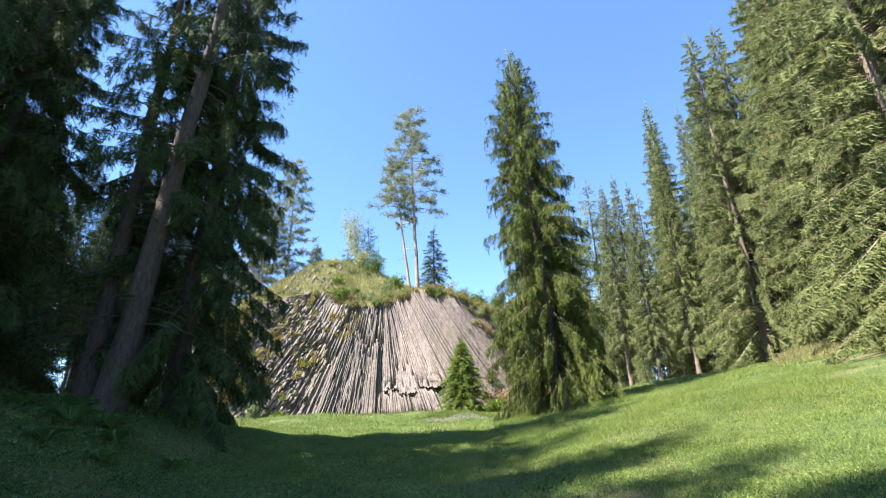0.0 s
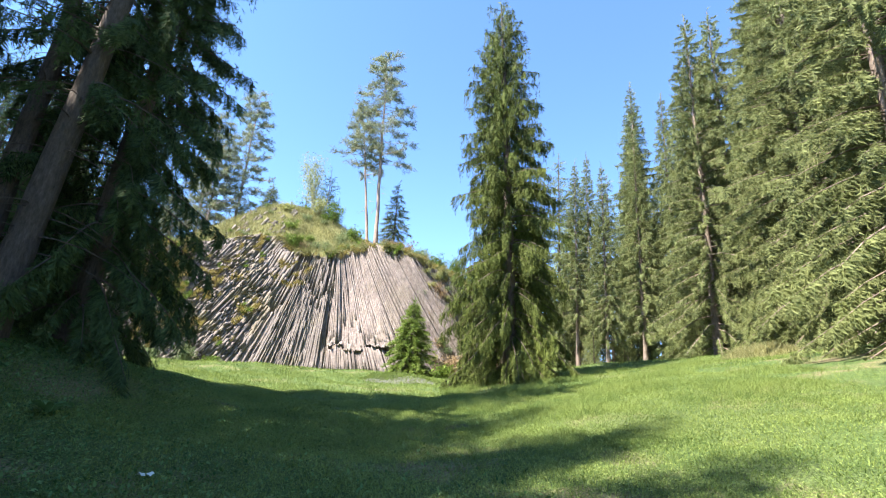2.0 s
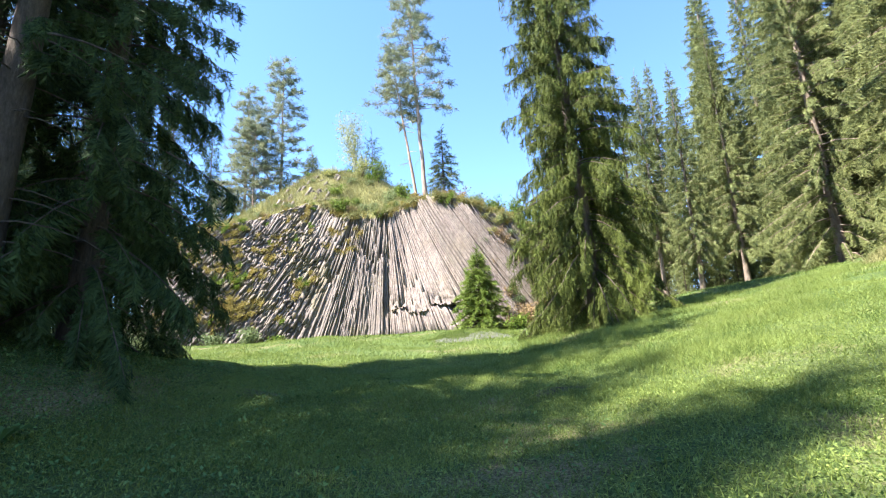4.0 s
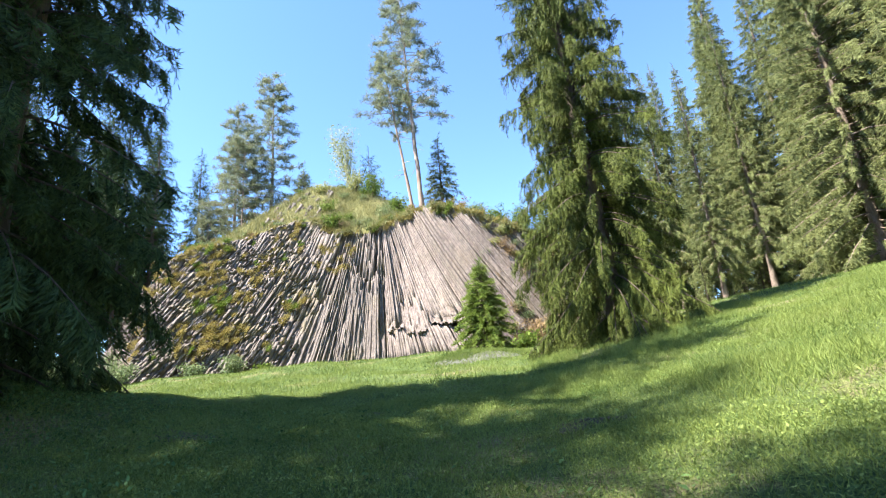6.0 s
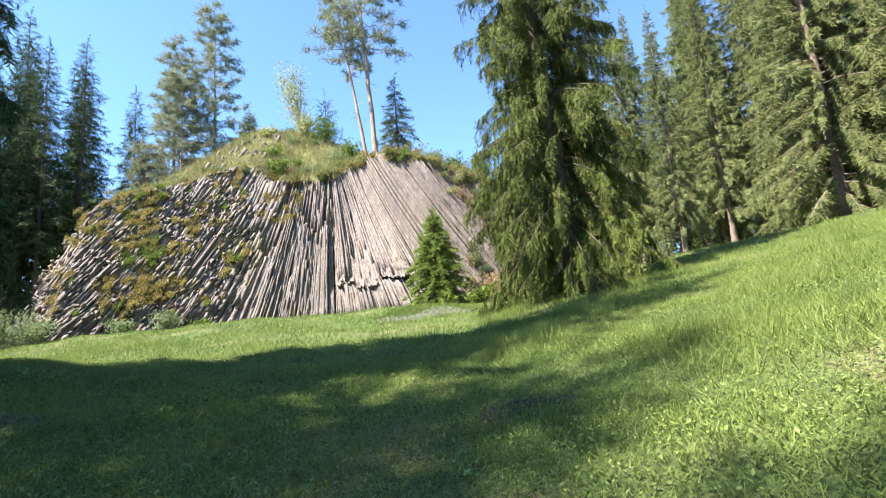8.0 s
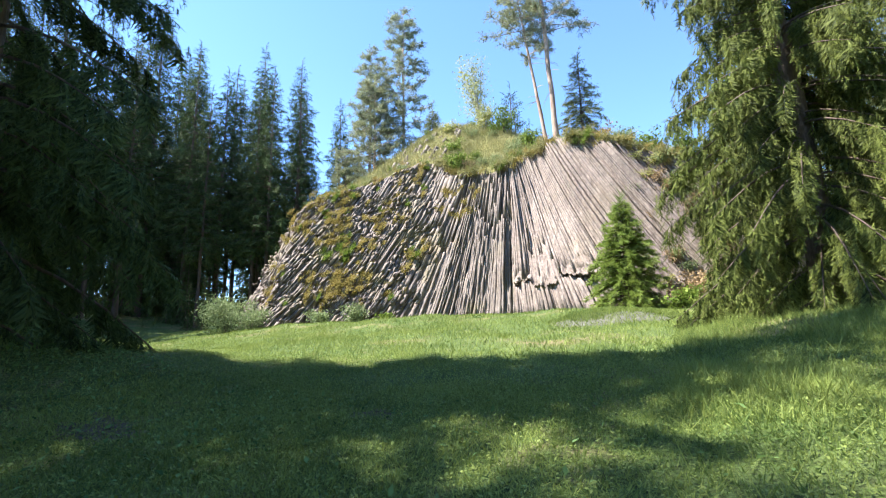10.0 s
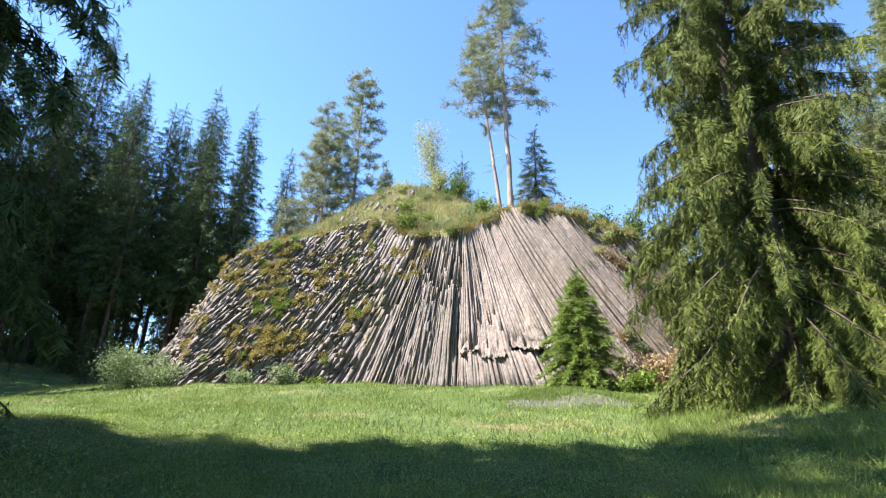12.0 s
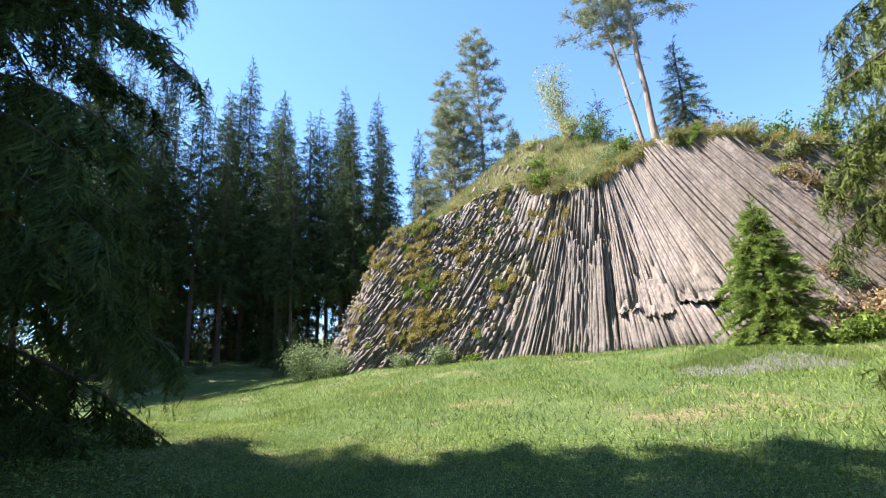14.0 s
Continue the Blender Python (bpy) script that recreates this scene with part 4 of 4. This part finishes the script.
tagged(new("edge_grass", mesh_of("edge_grass", *spread(BLADE_T[0], BLADE_T[1], np.stack([ex, ey, ez], -1), er, el, el * 0.08, rngb, rngb.normal(size=(len(ex), 3))), BLADE_DRY)), "dry grass hanging over the rock's upper edge", "grass", kind="stuff")


def weeds(name, at, size, mat, seed, label):
    rng = np.random.default_rng(seed)
    n = len(at)
    way = np.concatenate([rng.normal(size=(n, 2)), rng.uniform(0.1, 0.9, (n, 1))], 1)
    sz = size * rng.uniform(0.5, 1.3, n)
    up = np.concatenate([rng.normal(size=(n, 2)) * 0.3, np.ones((n, 1))], 1)
    v, f_ = spread(LEAF_T[0], LEAF_T[1], at + np.array([0, 0, 0.05]), way, sz, sz * 0.5, rng, up)
    tagged(new(name, mesh_of(name, v, f_, mat)), label, "weeds", kind="stuff")


weeds("broadleaf_weeds", sown(150000, (-12, 5, 9.5, 24), 18, lambda x, y: np.clip(0.3 - x * 0.09, 0.06, 1) * (1 - 0.75 * sstep(15, 20, y) * sstep(-5, -2, x))), 0.07, WEED, 19, "low broad-leaved weeds among the shaded grass")
weeds("meadow_clover", sown(260000, (-8, 13, 9.5, 28), 20, lambda x, y: 0.3 + 0.7 * patchy(x, y)), 0.036, BLADE, 21, "small clover leaves among the grass")


# moss and grass cushions on the broken flank
def cushion(seed, mat, r, h, n):
    rng = np.random.default_rng(seed)
    root = new("grass_tuft")
    k0 = rng.integers(0, 5, n)
    hub = rng.normal(size=(5, 2)) * [r * 0.75, r * 0.5]
    d = rng.normal(size=(n, 2)) * r * 0.28
    px_, pz_ = hub[k0, 0] + d[:, 0], hub[k0, 1] + d[:, 1] * 0.7
    at = np.stack([px_, -0.08 + 0.3 * pz_ + rng.normal(size=n) * 0.04, pz_], -1)
    tagged(blades("grass", at, h, 0.025, mat, seed + 1, 1.1, root), kind="stuff")
    m = n // 3
    sz = rng.uniform(0.035, 0.08, m)
    v, f_ = spread(LEAF_T[0], LEAF_T[1], at[:m], rng.normal(size=(m, 3)) + [0, -0.4, 0.3], sz, sz * 0.8, rng, rng.normal(size=(m, 3)))
    part("leaves", mesh_of("leaves", v, f_, mat), root)
    return root


stock = [cushion(201, MOSS, 0.42, 0.2, 420), cushion(203, MOSS, 0.55, 0.18, 520), cushion(205, LEAF, 0.36, 0.3, 420)]
rngc = np.random.default_rng(8)
LABELS = ("yellow-brown moss and grass cushion on a rock ledge", "yellow-brown moss and grass cushion on a rock ledge", "fresh green fern tuft on a rock ledge")
spots = [(-12.2, 6.7), (-12.8, 6.4), (-11.6, 6.9), (-12.4, 7.1), (-11.0, 7.3), (-13.2, 5.9), (-6.6, 10.9), (-5.9, 10.9), (-7.1, 11.2), (-6.2, 12.4), (-6.9, 12.2), (-5.2, 11.9)]
for i in range(34):
    x = -17.5 + i * 0.76 + rngc.uniform(-0.3, 0.3)
    spots.append((x, float(top_z(x)) + rngc.uniform(-0.15, 0.12)))
for i in range(26):
    g = rngc.random()
    spots.append((-13.9 + 2.6 * g + rngc.normal() * 0.45, 11.8 - 5.2 * g + rngc.normal() * 0.5))
while len(spots) < 165:
    x = rngc.uniform(-16.5, -8.2)
    z = rngc.uniform(6.0, float(top_z(x)))
    if rngc.random() < 0.25 + 0.75 * (math.sin(x * 1.1 + z * 0.9) * math.sin(z * 1.7 - x * 0.4) > 0.05):
        spots.append((x, z))
used = set()
for i, (x, z) in enumerate(spots):
    k = 2 if (i > 12 and i % 6 == 0) else i % 2
    y = float(face_y(x, z)) - 0.12
    m = pose(x, y, z, 0, rngc.uniform(-60, 20), rngc.uniform(-20, 20))
    sc = rngc.uniform(0.4, 1.0)
    if k in used:
        ob = copy_thing(stock[k], m)
    else:
        used.add(k)
        ob = stock[k]
        ob.matrix_basis = m
    ob.scale = (sc, sc, sc)
    tagged(ob, LABELS[k], "grass tuft", "tufts on the rock")


# dry brushwood on the crumbling slope behind the great spruce
brush = [leafy_bush("brush_shrub", 0.8, 0.75, 420, 211, LEAF_RUST, 0.10, 12, 0.7), leafy_bush("brush_shrub", 0.6, 0.7, 420, 212, LEAF_GREY, 0.10, 12, 0.6), leafy_bush("brush_shrub", 0.7, 0.6, 420, 213, LEAF_YELLOW, 0.09, 12, 0.7)]
BRUSH = ("rusty dry brushwood on the crumbling rock slope", "grey-green brushwood on the crumbling rock slope", "straw-coloured brushwood on the crumbling rock slope")
used = set()
for i in range(60):
    g = rngc.random()
    x = 2.9 + 5.2 * rngc.random()
    z = float(foot_z(x)) + 0.3 + (float(top_z(x)) - float(foot_z(x)) - 0.5) * (0.5 + 0.5 * g if i % 3 else 0.35 * g)
    if x < 3.8 and z < 8:
        x += 1.6
    k = 0 if i % 2 else int(rngc.integers(1, 3))
    m = pose(x, float(face_y(x, z)) + 0.02, z - 0.1, 25, 0, rngc.uniform(-40, 40))
    sc = rngc.uniform(0.45, 0.95)
    if k in used:
        ob = copy_thing(brush[k], m)
    else:
        used.add(k)
        ob = brush[k]
        ob.matrix_basis = m
    ob.scale = (sc, sc, sc)
    tagged(ob, BRUSH[k], "shrub", "brushwood on the rock slope")


# gravel mound beside the young spruce
def build_mound():
    n, rings = 40, 9
    rng = np.random.default_rng(4)
    v = []
    for i in range(rings):
        q = i / (rings - 1)
        for j in range(n):
            a = j * 6.283 / n
            x, y = 2.4 + math.cos(a) * 2.3 * q, 35.3 + math.sin(a) * 1.35 * q
            v.append((x, y, ground_z(x, y) + 0.34 * (1 - q * q) ** 1.3 + rng.uniform(-0.02, 0.02) * (1 - q) - 0.03))
    f_ = [(i * n + j, i * n + (j + 1) % n, (i + 1) * n + (j + 1) % n, (i + 1) * n + j) for i in range(rings - 1) for j in range(n)]
    ob = new("gravel_mound", mesh_of("gravel_mound", v, f_, DUFF, True))
    tagged(ob, "low mound of grey gravel half grown with grass", "gravel mound")
    a, q = rng.uniform(0, 6.28, 26000), np.sqrt(rng.uniform(0, 1, 26000))
    x, y = 2.4 + np.cos(a) * 2.2 * q, 35.3 + np.sin(a) * 1.3 * q
    keep = (y > 34.8 + 0.35 * np.sin(x * 2.3 + 0.6)) | (rng.random(26000) < 0.3)
    x, y, q = x[keep], y[keep], q[keep]
    at = np.stack([x, y, land(x, y) + 0.34 * (1 - q * q) ** 1.3 - 0.04], -1)
    tagged(blades("mound_grass", at, 0.12, 0.018, BLADE, 24), "yellow-green grass on the gravel mound", "grass", kind="stuff")


build_mound()


# dry hummock at the edge of the sunny forest
def build_hummock(cx, cy, rx, ry, h):
    n, rings = 32, 7
    v = []
    for i in range(rings):
        q = i / (rings - 1)
        for j in range(n):
            a = j * 6.283 / n
            x, y = cx + math.cos(a) * rx * q, cy + math.sin(a) * ry * q
            v.append((x, y, ground_z(x, y) + h * (1 - q * q) - 0.04))
    f_ = [(i * n + j, i * n + (j + 1) % n, (i + 1) * n + (j + 1) % n, (i + 1) * n + j) for i in range(rings - 1) for j in range(n)]
    tagged(new("earth_hummock", mesh_of("earth_hummock", v, f_, HILL, True)), "low hummock of bare earth and dry grass", "earth hummock")
    rng = np.random.default_rng(6)
    a, q = rng.uniform(0, 6.28, 3500), np.sqrt(rng.uniform(0, 1, 3500))
    x, y = cx + np.cos(a) * rx * q, cy + np.sin(a) * ry * q
    tagged(blades("hummock_grass", np.stack([x, y, land(x, y) + h * (1 - q * q) - 0.05], -1), 0.3, 0.03, BLADE_DRY, 27, 0.7), "dry grass on an earth hummock", "grass", kind="stuff")


build_hummock(18.8, 31.4, 1.9, 1.2, 0.45)


# bare worn spots in the turf
SOIL = material("bare_soil", build_speckled((0.05, 0.038, 0.028), (0.11, 0.085, 0.065), (0.20, 0.16, 0.125), 18))


def bare_spot(cx, cy, rx, ry, seed):
    rng = np.random.default_rng(seed)
    n, rings = 36, 6
    k = np.arange(n) * 6.283 / n
    edge = 1 + 0.22 * np.sin(k * 3 + seed) + 0.14 * np.sin(k * 7 + 2 * seed) + rng.normal(size=n) * 0.06
    v = []
    for i in range(rings):
        q = i / (rings - 1)
        x, y = cx + np.cos(k) * rx * q * edge, cy + np.sin(k) * ry * q * edge
        v.append(np.stack([x, y, land(x, y) + 0.03 * (1 - q) + rng.uniform(-0.008, 0.012, n) - 0.012 * q], -1))
    f_ = [(i * n + j, i * n + (j + 1) % n, (i + 1) * n + (j + 1) % n, (i + 1) * n + j) for i in range(rings - 1) for j in range(n)]
    tagged(new("bare_soil_patch", mesh_of("bare_soil_patch", np.concatenate(v), f_, SOIL, True)), "bare brown soil worn through the meadow grass", "soil patch", "bare spots in the meadow")


bare_spot(-1.21, 21.90, 0.7, 0.5, 1)
bare_spot(4.39, 20.92, 0.55, 0.3, 2)
bare_spot(1.11, 23.42, 0.45, 0.35, 3)


# a fern at the foot of the bank spruces
def fern(seed, n=13, length=0.75):
    rng = np.random.default_rng(seed)
    root = new("fern")
    for i in range(n):
        a, L = i * 2.4, length * rng.uniform(0.75, 1.15)
        k = np.linspace(0, 1, 9)
        mid = np.stack([math.cos(a) * L * 0.75 * k, math.sin(a) * L * 0.75 * k, L * (0.95 * k - 0.55 * k * k)], -1)
        side = np.array([-math.sin(a), math.cos(a), 0.0])
        at = np.repeat(mid[1:], 2, axis=0)
        sg = np.tile([1.0, -1.0], 8)[:, None]
        way = side * sg + np.array([math.cos(a), math.sin(a), 0]) * 0.45 + rng.normal(size=(16, 3)) * 0.08
        sz = 0.2 * L * np.repeat(np.sin(math.pi * (0.2 + 0.75 * k[1:])), 2) + 0.02
        v, f_ = spread(LEAF_T[0], LEAF_T[1], at, way, sz, sz * 0.3, rng, np.tile([0, 0, 1.0], (16, 1)))
        frond = part("frond", mesh_of("frond", v, f_, LEAF), root)
        part("rachis", mesh_of("rachis", *tube(mid, np.linspace(0.006, 0.002, 9), 4), LEAF, True), frond)
    return root


tagged(stand(fern(331), -6.3, 17.9, None, 0, 1.0, 0.03), "green fern with arching fronds under the spruces", "fern")


# large-leaved plants at the foot of the bank spruces
def broad_plant(seed, n=9, size=0.34):
    rng = np.random.default_rng(seed)
    root = new("broad_leaved_plant")
    for i in range(n):
        a, L = i * 2.4 + rng.uniform(-0.3, 0.3), size * rng.uniform(0.7, 1.2)
        k = np.linspace(0, 1, 6)
        mid = np.stack([math.cos(a) * L * (0.25 + k), math.sin(a) * L * (0.25 + k), 0.1 + 0.16 * np.sin(k * 2.2) + 0.04 * i / n], -1)
        side = np.array([-math.sin(a), math.cos(a), 0.0])
        wd = 0.33 * L * np.sin(math.pi * (0.12 + 0.86 * k)) ** 0.8
        rim = 0.03 * np.cos(k * 9 + i)
        l_ = mid + side * wd[:, None] + np.stack([0 * k, 0 * k, 0.05 + rim], -1)
        r_ = mid - side * wd[:, None] + np.stack([0 * k, 0 * k, 0.05 - rim], -1)
        v = np.concatenate([l_, mid, r_])
        q = [(j, j + 1, j + 7, j + 6) for j in range(5)] + [(j + 6, j + 7, j + 13, j + 12) for j in range(5)]
        part("leaf", mesh_of("leaf", v, np.array(q), WEED, True), root)
        st = tube(np.array([[0, 0, -0.03], mid[0] * [0.5, 0.5, 0.7], mid[0]]), [0.008, 0.006, 0.005], 4)
        part("stalk", mesh_of("stalk", *st, WEED, True), root)
    return root


plant = broad_plant(301)
first = True
for x, y, a, sc in ((-4.3, 18.2, 0, 1.0), (-4.8, 17.6, 80, 1.2), (-3.7, 17.6, 200, 0.9), (-5.3, 18.3, 140, 1.1), (-3.0, 16.4, 30, 0.7), (-4.2, 16.4, 260, 0.8), (-2.4, 17.6, 120, 0.7)):
    ob = stand(plant, x, y, None, a, sc, 0) if first else replant(plant, x, y, a, sc, ground_z(x, y) + 0.05)
    first = False
    tagged(ob, "low plant with large green leaves in the shade", "plant", "plants under the spruces")

# a scrap of paper in the grass
SCRAP = (0.3, 15.6)
rngp = np.random.default_rng(12)
gx, gy = np.meshgrid(np.linspace(-0.09, 0.09, 6), np.linspace(-0.05, 0.05, 4))
gz = 0.05 + 0.035 * np.abs(np.sin(gx * 30)) + rngp.uniform(-0.012, 0.02, gx.shape)
pv = np.stack([SCRAP[0] + gx, SCRAP[1] + gy, ground_z(*SCRAP) + gz], -1).reshape(-1, 3)
pq = [(i * 6 + j, i * 6 + j + 1, i * 6 + j + 7, i * 6 + j + 6) for i in range(3) for j in range(5)]
PAPER = material("paper", build_speckled((0.6, 0.6, 0.6), (0.75, 0.75, 0.74), (0.82, 0.82, 0.82), 8))
tagged(new("paper_scrap", mesh_of("paper_scrap", pv, pq, PAPER)), "crumpled white paper scrap lying in the grass", "paper scrap")
